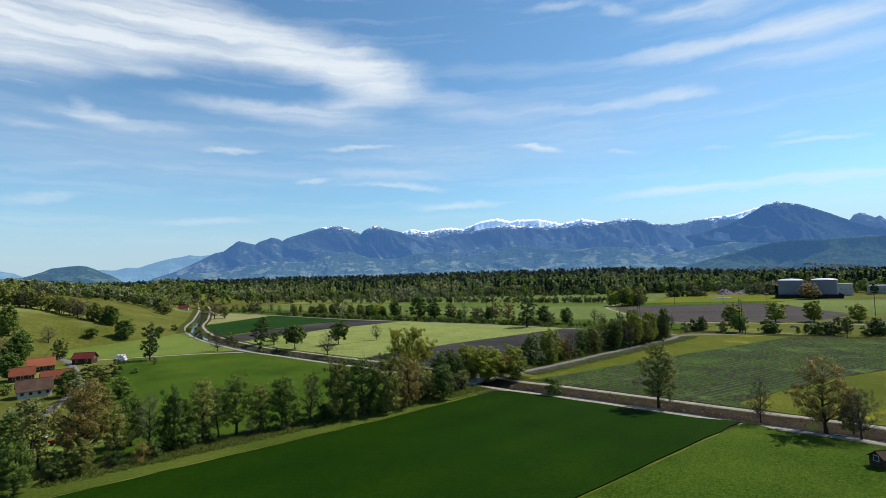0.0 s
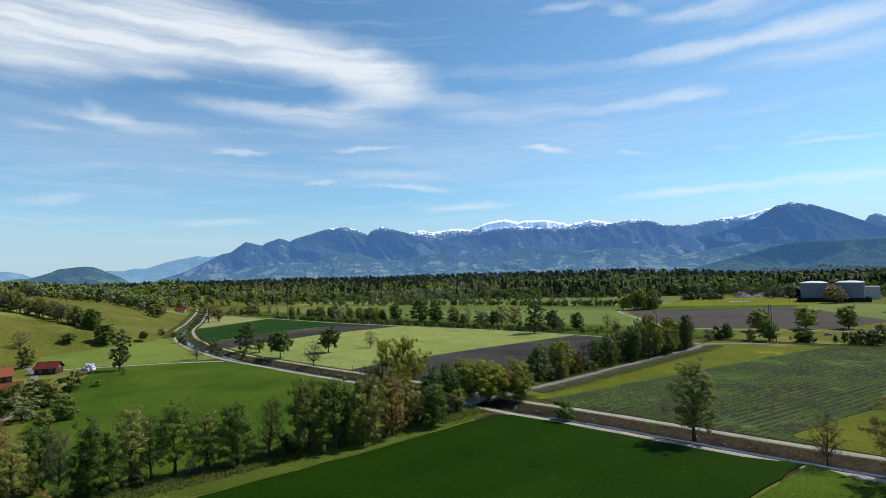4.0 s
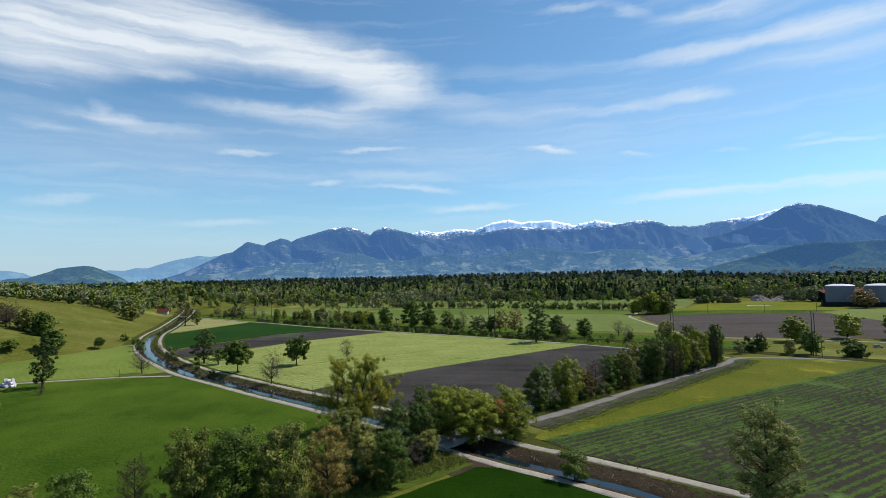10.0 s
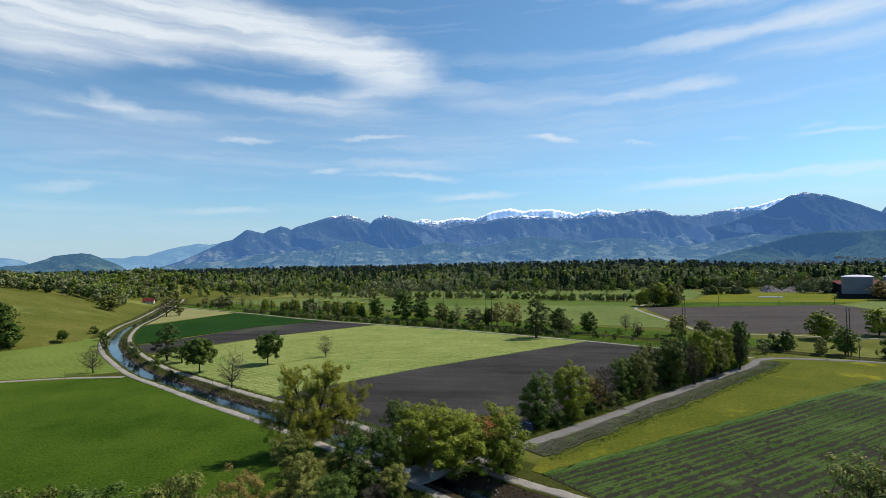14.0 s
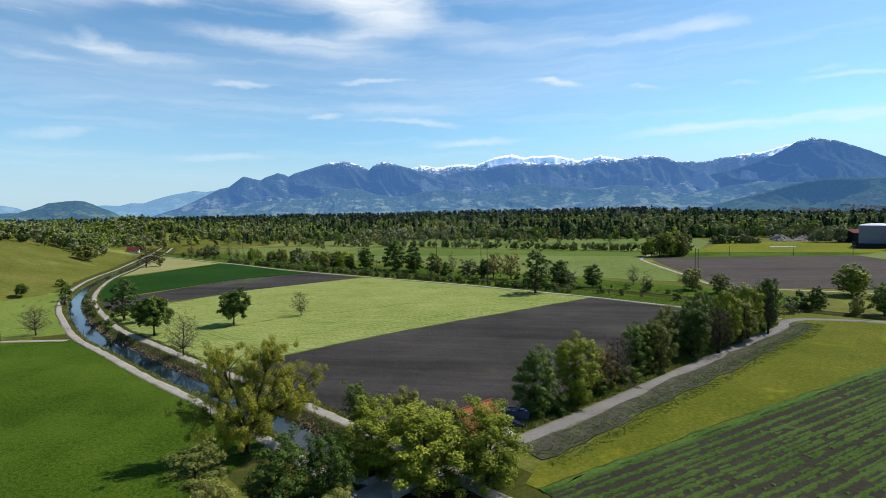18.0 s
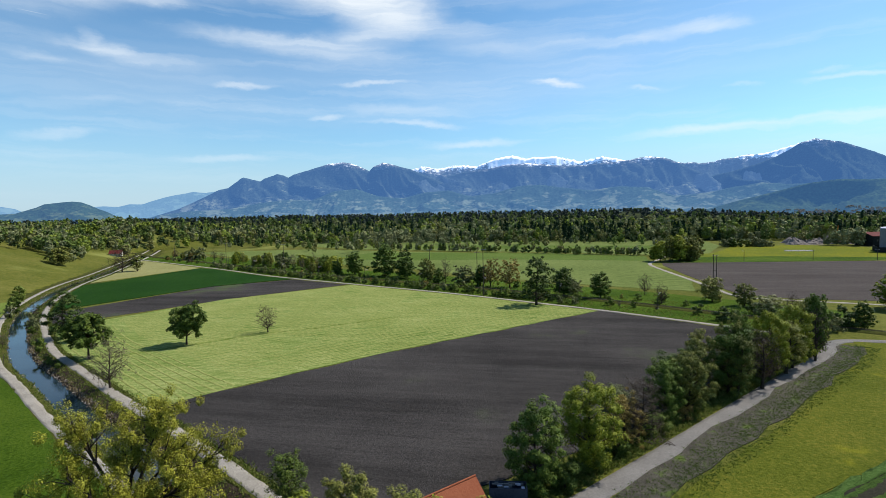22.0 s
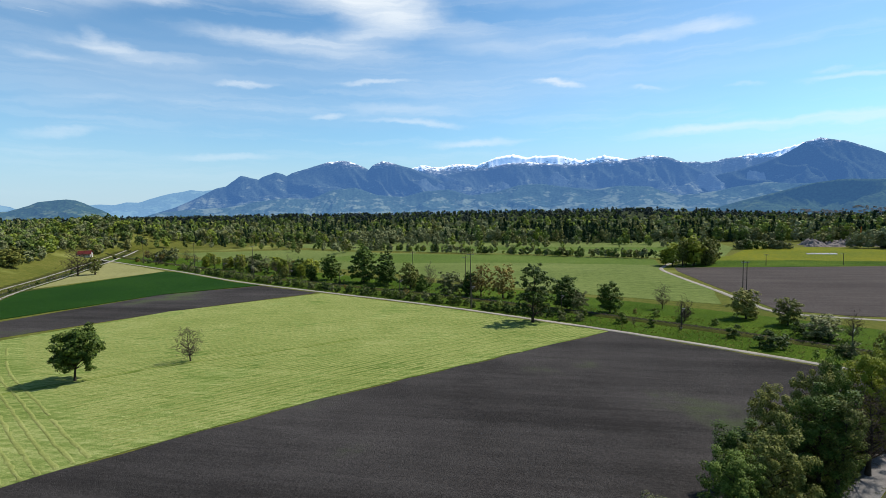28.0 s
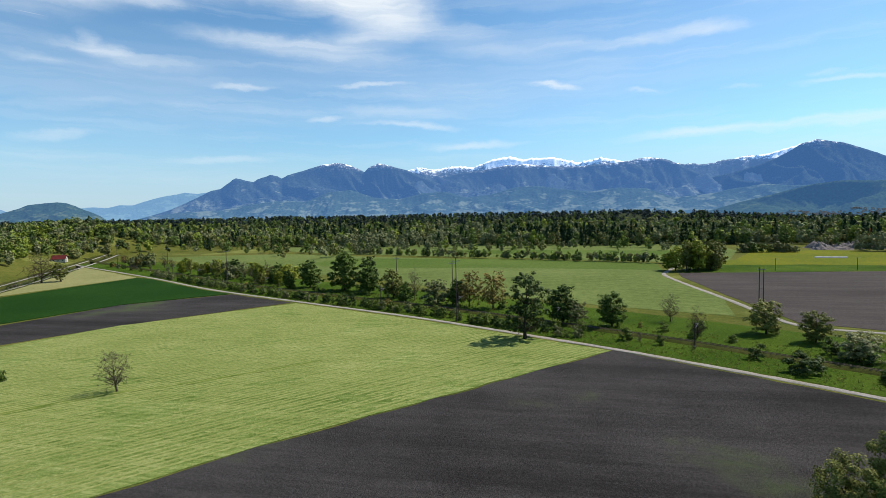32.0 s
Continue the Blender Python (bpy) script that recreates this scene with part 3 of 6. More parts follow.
def row_strips(name, lines, ring, z, width, tall, material, label, category, thin, seed):
    """Low uneven ridges along the lines, kept inside the ring, as one object. thin: the share of gaps."""
    rng = random.Random(seed)
    v, f = [], []
    for line in lines:
        side = side_way(line)
        last = None
        phase = rng.uniform(0, 50)
        for i, (p, q) in enumerate(zip(line, side)):
            gap = noise.noise(Vector((p[0] * 0.06, p[1] * 0.06, seed))) * 0.6 + noise.noise(Vector((i * 0.35, phase, seed))) * 0.5
            if not inside(p[0], p[1], ring) or gap < thin:
                last = None
                continue
            w, h, o = width * rng.uniform(0.6, 1.25), tall * rng.uniform(0.6, 1.3), rng.uniform(-0.18, 0.18) * width
            b = len(v)
            for k, up in ((-0.5, -0.1), (-0.25, 0.8), (0.05, 1.0), (0.3, 0.75), (0.5, -0.1)):
                v.append((p[0] + q[0] * (k * w + o), p[1] + q[1] * (k * w + o), z + h * up))
            if last is not None:
                f += [(last + k, last + k + 1, b + k + 1, b + k) for k in range(4)]
            last = b
    tagged(new(name, mesh_of(name, v, f, material)), label, category, kind="stuff")


def parallel_lines(origin, angle, spacing, count, lo, hi, step, seed, bend=0.0):
    rng = random.Random(seed)
    d = np.array([math.cos(radians(angle)), math.sin(radians(angle))])
    n = np.array([d[1], -d[0]])
    at = np.arange(lo, hi, step)[:, None]
    return [np.array(origin) + n * (spacing * k + rng.uniform(-0.12, 0.12) * spacing) + d * at + n * bend * np.sin(at * 0.03) for k in range(count)]


# young crop in drill rows, and the drying hay of the mown meadow
row_strips("crop_rows", parallel_lines((-2, 169.5), 40.2, 2.5, 46, -10, 290, 0.8, 3, 0.2), DRILLED, 0.12, 1.15, 0.16, M["crop"], "rows of young green crop on dark soil", "crop", -0.3, 4)
row_strips("crop_rows", parallel_lines((-1.1, 168.5), 40.2, 2.5, 46, -10, 290, 0.8, 8, 0.2), DRILLED, 0.12, 0.7, 0.12, M["crop"], "thinner rows of young green crop between the others", "crop", -0.02, 9)
MOWN = canal_run(-101, -222, 11.6) + [(-182, 377), (-131, 438), (-60, 405), (-8, 377), (19.5, 361), (6, 346.6), (-56, 279.6), (-85.5, 241.6)]
MOWN_CORE = canal_run(-85, -222, 36) + [(-182, 377), (-131, 438), (-60, 405), (-8, 377), (17.5, 361), (5, 347), (-57, 280), (-84, 250)]
row_strips("hay_rows", parallel_lines((6, 349), 48.9, -1.75, 92, -330, 110, 1.4, 5, 0.4), MOWN_CORE, 0.16, 0.85, 0.1, M["hay"], "thin rows of drying hay on the mown meadow", "hay", -0.3, 6)
head = (CANAL[:, 0] < -92) & (CANAL[:, 0] > -215)
row_strips("headland_hay_rows", [smooth_line([tuple(p) for p in (CANAL + CANAL_SIDE * o)[head][::4]], 1.4) for o in (13.8, 16.4, 19, 21.6, 24.2, 26.8, 29.4, 32)], MOWN, 0.16, 0.95, 0.12, M["hay"],
           "curved hay rows along the field's end", "hay", -0.34, 7)
ribbon("grass_strip", [(-147, 262), (-139, 270.8), (-129, 282.3), (-113.3, 300.4), (-102, 308.5), (-91.8, 317), (-70, 338)], 2.0, M["cutgrass"], "narrow strip of standing grass between the trees", z=0.2, wobble=0.3, seed=41, category="grass")
field("field_meadow_strip", [(-237, 655), (-171, 612), (-38, 622), (84, 603), (90, 655), (94, 660), (-46, 708), (-215, 718)], 0.1, 0.2, M["midmeadow"], "darker green strip of the wide meadow", seed=51, edge=1.5)
field("field_meadow_strip_back", [(-202, 806), (-127, 781), (13, 765), (122, 742), (137, 806), (15, 826), (-142, 848)], 0.09, 0.2, M["midmeadow"], "dark green meadow strip behind a hedge", seed=52, edge=1.5)
field("field_rail_verge", [tuple(v) for v in off_line(FIELD_PATH, -2)[::3]] + [tuple(v) for v in off_line(FIELD_PATH, -64)[::-3]], 0.05, 0.2, M["pasture"], "green railway verge with ditch", seed=15)
field("field_far_meadow", [(77, 424), (86, 470), (80, 525), (76, 565), (84, 606), (88, 655), (-52, 700), (-186, 735), (-330, 790), (-480, 740), (-340, 640), (-136, 548), (-22, 470), (33, 441)], 0.08, 0.2, M["greenfar"], "wide pale green meadow", seed=16)
field("field_far_meadow_back", [(-440, 890), (-250, 779), (-52, 724), (15, 699), (95, 670), (140, 642), (200, 800), (215, 960), (40, 965), (-150, 985), (-330, 1000)], 0.06, 0.2, M["greenfar"], "green meadow strip behind a hedge", seed=17)
field("field_far_soil", [(88, 562), (90, 500), (96, 412), (118, 402), (205, 392), (262, 440), (262, 600), (91, 584)], 0.1, 0.2, M["soil_far"], "ploughed field of dry brown soil", seed=18)
field("field_green_strip", [(95, 590), (128, 587), (262, 604), (290, 630), (200, 645), (115, 640)], 0.1, 0.2, M["pasture"], "bright green grass strip beside the soil", seed=21)
field("field_dandelion", [(112, 628), (200, 640), (300, 628), (339, 700), (330, 755), (281, 800), (212, 790), (163, 691), (110, 640)], 0.08, 0.2, M["dandelion"], "meadow full of yellow dandelions", seed=19)
field("field_right_green", [(264, 600), (264, 445), (330, 430), (420, 600), (340, 640), (302, 638)], 0.09, 0.2, M["greenfar"], "green meadow before the storage tanks", seed=20)


# ---- trees ----
class Mesher:
    def __init__(self):
        self.v, self.f = [], []

    def tube(self, pts, radii, sides=5):
        base = len(self.v)
        pts = [Vector(p) for p in pts]
        for i, p in enumerate(pts):
            d = (pts[min(i + 1, len(pts) - 1)] - pts[max(i - 1, 0)]).normalized()
            a = d.orthogonal().normalized()
            b = d.cross(a)
            for k in range(sides):
                w = 2 * math.pi * k / sides
                self.v.append(tuple(p + (a * math.cos(w) + b * math.sin(w)) * radii[i]))
        for i in range(len(pts) - 1):
            for k in range(sides):
                q = (k + 1) % sides
                self.f.append((base + i * sides + k, base + i * sides + q, base + (i + 1) * sides + q, base + (i + 1) * sides + k))


def grow(seed, tall, fork, wide, limbs, subs, shape="round", lean=0.03, stems=1, plain=False):
    """The wood of a tree, and the places where its leaves sit."""
    rng = random.Random(seed)
    m, tips = Mesher(), []
    r0 = 0.022 * tall if stems == 1 else 0.014 * tall
    prof = {"round": lambda u: math.sqrt(max(0.0, 1 - (2 * u - 0.9) ** 2 / 1.25)), "oval": lambda u: math.sqrt(max(0.0, 1 - (2 * u - 0.75) ** 2 / 1.6)),
            "cone": lambda u: 1.02 - u}[shape]
    for s in range(stems):
        out = 0 if stems == 1 else 0.13 * wide
        w = 2 * math.pi * s / stems + rng.random()
        top = (lean * tall * rng.uniform(-1, 1) + out * math.cos(w), lean * tall * rng.uniform(-1, 1) + out * math.sin(w))

        def spine(z):
            u = z / tall
            return Vector((top[0] * u + 0.012 * tall * math.sin(u * 7 + seed), top[1] * u + 0.012 * tall * math.cos(u * 6 + seed), z))
        reach = 0.93 * tall
        m.tube([spine(reach * i / 7) - Vector((0, 0, 0.25 if i == 0 else 0)) for i in range(8)], [r0 * (1.35 if i == 0 else 1.0) * (1 - 0.9 * i / 7) for i in range(8)], 6)
        n = max(3, limbs // stems)
        for i in range(n):
            u = (i + 0.5) / n
            zt = fork + (tall - fork) * (0.03 + 0.97 * u)
            phi = 2.4 * i + rng.uniform(-0.5, 0.5)
            r = 0.5 * wide * max(0.12, prof(u)) * rng.uniform(0.7, 1.0)
            zs = max(fork * 0.75, zt - r * rng.uniform(0.5, 0.95))
            zs = min(zs, reach * 0.97)
            a = spine(zs)
            b = spine(min(zt, reach)) + Vector((r * math.cos(phi), r * math.sin(phi), zt - min(zt, reach)))
            mid = a.lerp(b, 0.5) + Vector((rng.uniform(-1, 1), rng.uniform(-1, 1), rng.uniform(-0.2, 1))) * 0.08 * r
            rl = r0 * 0.55 * (1 - 0.75 * zs / tall)
            m.tube([a, mid, b], [rl, rl * 0.6, rl * 0.15], 3 if plain else 4)
            tips += [b]
            for j in range(subs):
                s0 = rng.uniform(0.35, 0.95)
                c = a.lerp(mid, s0 * 2) if s0 < 0.5 else mid.lerp(b, s0 * 2 - 1)
                e = c + Vector((rng.gauss(0, 1), rng.gauss(0, 1), rng.gauss(0.25, 0.8))) * 0.13 * wide
                if not plain:
                    m.tube([c, c.lerp(e, 0.5) + Vector((0, 0, 0.04 * wide * rng.random())), e], [rl * 0.4, rl * 0.25, 0.012], 3)
                tips += [e]
    return m, np.array([tuple(p) for p in tips])


def leaves(seed, tips, per, cloud, size, droop=0.0, gap=0.0):
    """Leaf sprays in rounded clusters round the tips: small three-cornered pieces facing outwards."""
    rng = np.random.default_rng(seed)
    mid = tips.mean(axis=0)
    if gap:
        tips = tips[rng.random(len(tips)) > gap]
    rad = cloud * rng.uniform(0.65, 1.3, len(tips))
    c = np.repeat(tips, per, axis=0)
    n = len(c)
    w = rng.normal(0, 1, (n, 3)) + np.array([0, 0, 0.25 - droop])
    w /= np.linalg.norm(w, axis=1)[:, None]
    c = c + w * (np.repeat(rad, per) * rng.uniform(0.25, 1.0, n) ** 0.6)[:, None] * np.array([1, 1, 0.85 + 0.7 * droop])
    up = 0.8 * w + 0.5 * (c - mid) / (np.abs(tips - mid).max(axis=0) + 1e-6) + np.array([0, 0, 0.35]) + rng.normal(0, 0.42, (n, 3))
    a = np.cross(up, rng.normal(0, 1, (n, 3)))
    a[:, 2] -= droop * 1.2
    a /= np.linalg.norm(a, axis=1)[:, None] + 1e-6
    b = np.cross(a, up)
    b /= np.linalg.norm(b, axis=1)[:, None] + 1e-6
    s = size * rng.uniform(0.55, 1.4, (n, 1))
    la = s * (1 + droop * 1.2)
    lb = s * (0.75 - 0.25 * droop)
    v = np.stack([c - a * la * 0.6 - b * lb, c + a * la * 1.1, c - a * la * 0.6 + b * lb], axis=1).reshape(-1, 3)
    return v, np.arange(n * 3).reshape(-1, 3)


def twigs(seed, tips, per, length, thick=0.03):
    rng = np.random.default_rng(seed)
    c = np.repeat(tips, per, axis=0)
    n = len(c)
    d = rng.normal(0, 1, (n, 3)) + np.array([0, 0, 0.45])
    d /= np.linalg.norm(d, axis=1)[:, None]
    c = c + rng.normal(0, 0.25 * length, (n, 3))
    p = np.cross(d, rng.normal(0, 1, (n, 3)))
    p /= np.linalg.norm(p, axis=1)[:, None]
    q = np.cross(d, p)
    ln = length * rng.uniform(0.5, 1.2, (n, 1))
    v = np.stack([c + p * thick, c - p * thick * 0.5 + q * thick, c - p * thick * 0.5 - q * thick, c + d * ln], axis=1).reshape(-1, 3)
    k = np.arange(n)[:, None] * 4
    f = np.concatenate([k + np.array([[0, 1, 3]]), k + np.array([[1, 2, 3]]), k + np.array([[2, 0, 3]])])
    return v, f


# kind: name, height, fork, width, limbs, subs, shape, leaf material, leaves per tip, cloud, leaf size, droop, gap, stems, label
KINDS = {
    "maple": ("maple_tree", 14, 2.0, 10, 36, 3, "round", "leaf_fresh", 30, 1.05, 0.34, 0.0, 0.0, 1, "leafy maple tree with a fresh green crown"),
    "darkmaple": ("maple_tree", 14, 1.8, 9, 34, 3, "oval", "leaf_deep", 30, 1.05, 0.34, 0.0, 0.0, 1, "dense dark green maple tree"),
    "pear": ("pear_tree", 13, 4.2, 11, 34, 3, "round", "leaf_mid", 40, 1.0, 0.36, 0.0, 0.0, 1, "old pear tree with a round green crown"),
    "slim": ("alder_tree", 14, 3.0, 6, 30, 3, "oval", "leaf_olive", 18, 0.8, 0.27, 0.0, 0.18, 1, "slender young alder with thin spring leaves"),
    "birch": ("birch_tree", 15, 4.0, 6, 30, 3, "oval", "leaf_mid", 19, 0.8, 0.27, 0.2, 0.15, 1, "slender birch with light green leaves"),
    "tall": ("poplar_tree", 18, 4.2, 10, 46, 3, "oval", "leaf_olive", 22, 0.9, 0.3, 0.1, 0.14, 1, "tall poplar with olive-green spring leaves"),
    "bronze": ("ash_tree", 18, 3.5, 13, 44, 3, "round", "leaf_rust", 22, 1.0, 0.3, 0.1, 0.12, 1, "broad ash tree with bronze young leaves"),
    "olive": ("hornbeam_tree", 13, 1.5, 9.5, 36, 3, "round", "leaf_olive", 27, 1.0, 0.33, 0.0, 0.06, 1, "hornbeam with olive spring foliage"),
    "mistle": ("old_ash_tree", 21, 3.2, 12, 36, 3, "oval", "leaf_dark", 34, 1.05, 0.33, 0.0, 0.16, 1, "old gnarled tree with ivy and mistletoe clumps"),
    "greytree": ("goat_willow", 10, 1.2, 8, 32, 3, "round", "leaf_grey", 24, 0.9, 0.27, 0.1, 0.06, 2, "goat willow with pale grey-green leaves"),
    "shrub": ("hazel_shrub", 4.2, 0.2, 4.4, 16, 2, "round", "leaf_mid", 18, 0.65, 0.27, 0.0, 0.0, 3, "round green hazel shrub"),
    "palebush": ("willow_shrub", 4.6, 0.2, 4.2, 16, 2, "round", "leaf_grey", 17, 0.65, 0.25, 0.2, 0.05, 3, "pale grey-green willow shrub"),
    "bronzebush": ("shrub", 5.5, 0.3, 4.4, 16, 2, "oval", "leaf_rust", 15, 0.65, 0.25, 0.1, 0.1, 3, "tall shrub with reddish young leaves"),
    "darkbush": ("thorn_shrub", 4.5, 0.2, 4.6, 16, 2, "round", "leaf_dark", 19, 0.65, 0.27, 0.0, 0.0, 3, "dense dark green thorn shrub"),
    "bare": ("bare_tree", 11, 2.6, 9.5, 30, 5, "round", "", 11, 0, 0.9, 0, 0, 1, "leafless tree with fine bare branches"),
    "baretall": ("bare_tree", 15, 4.0, 7.5, 30, 5, "oval", "", 11, 0, 1.0, 0, 0, 1, "tall leafless tree with thin twigs"),
    "barebush": ("bare_shrub", 5.0, 0.3, 5.0, 18, 4, "round", "", 12, 0, 0.7, 0, 0, 3, "leafless shrub with dense bare twigs"),
}
TEMPLATES = {}


def tree(kind, x, y, tall=None, wide=1.0, variant=None, group="", turn=None, z=None):
    """Stands a tree of a kind at a place; trees of one variant share their meshes."""
    name, h0, fork, w0, limbs, subs, shape, leaf, per, cloud, size, droop, gap, stems, label = KINDS[kind]
    rng = random.Random(int(x * 13) * 7919 + int(y * 17))
    variant = rng.randrange(3) if variant is None else variant
    # plainer crowns where the camera never comes near
    s0 = max(0.0, min(1.0, (y + 46) / 236))
    away = math.hypot(x, y - (-46 + 236 * s0))
    tier = 0 if away < 118 else 1 if away < 235 else 2
    key = (kind, variant, tier)
    if key not in TEMPLATES:
        seed = sum(map(ord, kind)) * 31 + variant * 101
        wood, tips = grow(seed, h0, fork, w0, limbs, subs, shape, 0.03 + 0.02 * variant, stems, tier > 0 and bool(leaf))
        trunk = mesh_of("trunk", wood.v, wood.f, M["bark"], True)
        if leaf:
            more, fine = ((5.2, 0.46), (1.4, 0.95), (0.6, 1.45))[tier]
            crown = mesh_of("crown", *leaves(seed, tips, max(3, int(per * more)), cloud, size * fine, droop, gap), M[leaf])
        else:
            crown = mesh_of("crown", *twigs(seed, tips, per if tier == 0 else per // 2, size, 0.03 if tier == 0 else 0.045), M["twig"])
        TEMPLATES[key] = (trunk, crown)
    trunk, crown = TEMPLATES[key]
    s = (tall or h0) / h0
    if wide > 3:
        wide = wide / (w0 * s)
    ob = thing(name, (x, y, (hz(x, y) if z is None else z)), label, "shrub" if "shrub" in name else "tree", group,
               rng.uniform(0, 6.28) if turn is None else turn, (s * wide, s * wide, s))
    part("trunk", trunk, None, ob)
    part("crown", crown, None, ob)
    return ob


def old_willow(x, y):
    """The spreading willow: a short stout trunk, long limbs that each carry a lobe of hanging shoots."""
    rng = random.Random(12)
    right, away = Vector((0.8, 0.6, 0)), Vector((-0.6, 0.8, 0))
    m, tips = Mesher(), []
    m.tube([(0, 0, -0.3), (0.1, 0.1, 1.2), (0.5, 0.3, 3.2), (0.9, 0.6, 4.6)], [1.0, 0.72, 0.62, 0.55], 8)
    # lobes: offset to the side, depth, height, radius, flattening, shoots
    for o, d, h, r, flat, n in [(-4.2, 1.0, 17.6, 3.6, 0.85, 22), (-4.8, -1.5, 12.6, 3.6, 0.8, 16), (5.8, 0.5, 17.8, 4.6, 0.62, 30), (2.2, 2.5, 13.2, 4.2, 0.8, 24), (8.4, 0.5, 13.0, 4.2, 0.85, 24),
                                (-7.2, 0.5, 8.0, 3.8, 0.75, 18), (1.5, -2.5, 8.6, 4.6, 0.75, 26), (9.6, -1.5, 8.4, 3.8, 0.9, 20), (13.2, 1, 11.2, 2.6, 1.0, 9), (5.5, 3.0, 6.5, 3.6, 0.8, 16), (-2.5, 3.0, 6.2, 3.4, 0.7, 14), (-1, -4, 5.6, 3.2, 0.8, 14), (4, -3.8, 5.4, 3.2, 0.8, 14), (-4.2, -2, 4.6, 2.8, 0.8, 10)]:
        h *= 1.07
        mid = right * o + away * d + Vector((0, 0, h))
        root = Vector((0.7, 0.4, rng.uniform(2.6, 4.6)))
        bend = root.lerp(mid, 0.5) + Vector((rng.uniform(-1, 1), rng.uniform(-1, 1), 0.8))
        m.tube([root, root.lerp(bend, 0.6), bend, mid], [0.34, 0.27, 0.2, 0.1], 6)
        for i in range(n):
            e = mid + Vector((rng.gauss(0, 0.55) * r, rng.gauss(0, 0.55) * r, rng.gauss(0.1, 0.5) * r * flat))
            start = bend.lerp(mid, rng.uniform(0.2, 1.0))
            m.tube([start, start.lerp(e, 0.55) + Vector((0, 0, 0.5)), e], [0.1, 0.06, 0.015], 4)
            tips += [start.lerp(e, 0.6), e]
    tips = np.array([tuple(p) for p in tips])
    ob = thing("willow_tree", (x, y, 0), "large old willow with yellow-green hanging shoots", "tree")
    part("trunk", mesh_of("trunk", m.v, m.f, M["bark"], True), None, ob)
    part("crown", mesh_of("crown", *leaves(5, tips, 200, 0.95, 0.105, 0.5, 0.04), M["leaf_willow"]), None, ob)
    part("fine_shoots", mesh_of("fine_shoots", *twigs(6, tips, 4, 0.9, 0.02), M["twig"]), None, ob)


old_willow(-58.3, 175.4)
for row in [("pear", -131.5, 281, 14, 13), ("bare", -112, 303, 10.5, 9), ("pear", -152, 260, 15, 13.5), ("mistle", -189, 284, 18, 13, 1),
            ("birch", -178, 281, 9, 7), ("bare", -120, 236, 13, 11), ("bare", -203, 255, 11.5, 11.5), ("mistle", -8.3, 374, 22.5, 15, 0),
            ("bare", -376, 507, 21, 24), ("slim", -369, 516, 14, 12), ("tall", 37.5, 130, 18.7, 11.8, 1), ("bronze", 73.5, 106, 18.3, 14.5),
            ("bare", 61.5, 115, 11, 7), ("shrub", 5, 145.5, 6, 7), ("bare", 79, 101, 12, 9), ("olive", 80, 106, 9.6, 6)]:
    tree(*row)
# trees round the bridge and the barn
for row in [("maple", -21, 168, 12.7, 14.5), ("maple", -11, 172, 12.6, 12.5), ("olive", -19.5, 181, 9.5, 8), ("maple", -30, 168.5, 13.6, 11), ("olive", -27, 181, 11.5, 7.5), ("birch", -40, 187.5, 10.3, 5.6),
            ("darkmaple", -39, 154, 12.5, 9), ("darkmaple", -33, 159, 12, 7), ("slim", -51, 153, 12, 9), ("olive", -45, 147, 10, 7), ("olive", -30, 153, 7, 6)]:
    tree(*row, group="trees round the bridge")
# the hedge row along the wheat field
for row in [("slim", -118, 56, 17.5, 8), ("bronze", -114, 66, 20, 14), ("slim", -109, 71, 13, 6.5), ("baretall", -103, 76, 14, 6), ("darkmaple", -98, 79, 14.5, 8), ("slim", -93, 85, 16.3, 8.5), ("baretall", -90.5, 88, 14, 6.5),
            ("birch", -87, 91, 16.4, 8), ("slim", -82, 96, 13.6, 7), ("darkmaple", -76, 99, 14.2, 8.5), ("baretall", -70, 104, 15, 7), ("olive", -62, 110, 18, 10), ("birch", -56, 114, 18, 10), ("olive", -50, 118, 17, 11),
            ("bronze", -44, 126, 15, 10), ("darkmaple", -34, 136, 11.5, 8), ("slim", -40, 139, 9.5, 6), ("slim", -126, 52, 15, 8), ("baretall", -122, 62, 15, 7), ("olive", -108, 60, 7, 6), ("slim", -120, 74, 17, 8), ("darkmaple", -112, 80, 13, 8)]:
    tree(*row, group="trees of the hedge row")
rngp = random.Random(5)
for i in range(70):
    s = rngp.random()
    p = np.array([-112, 56]) * (1 - s) + np.array([-27, 152]) * s + np.array([-0.66, 0.75]) * rngp.uniform(-1.5, 5)
    if i % 2:
        tree(rngp.choice(["shrub", "darkbush", "bronzebush", "palebush", "barebush"]), p[0], p[1], rngp.uniform(2.5, 5.5), group="shrubs of the hedge row")
# the row along the farm road
for row in [("darkmaple", -4, 203, 13.3, 9.2), ("maple", 5.5, 211.5, 15, 10.5), ("greytree", 12, 229, 9, 7.5), ("baretall", 15.5, 223, 13, 8), ("bronze", 12.5, 220, 10, 8), ("darkmaple", 23, 236, 12.5, 8), ("olive", 29, 241, 14, 9.5), ("darkmaple", 29, 248, 10.5, 10),
            ("darkmaple", 41.5, 256, 14.5, 9.8), ("olive", 36, 260, 13.6, 8), ("slim", 43, 253, 15, 6), ("darkmaple", 48, 266, 17, 6.5), ("baretall", 51, 260, 14, 9), ("olive", 45, 265, 15, 8.5), ("maple", 56, 269, 17, 9), ("slim", 62, 274, 14, 8), ("maple", 66, 280, 17, 9.5), ("baretall", 75, 288, 15, 7), ("darkmaple", 77, 293, 18, 7.5), ("olive", 78, 303, 16, 9)]:
    tree(*row, group="trees along the farm road")
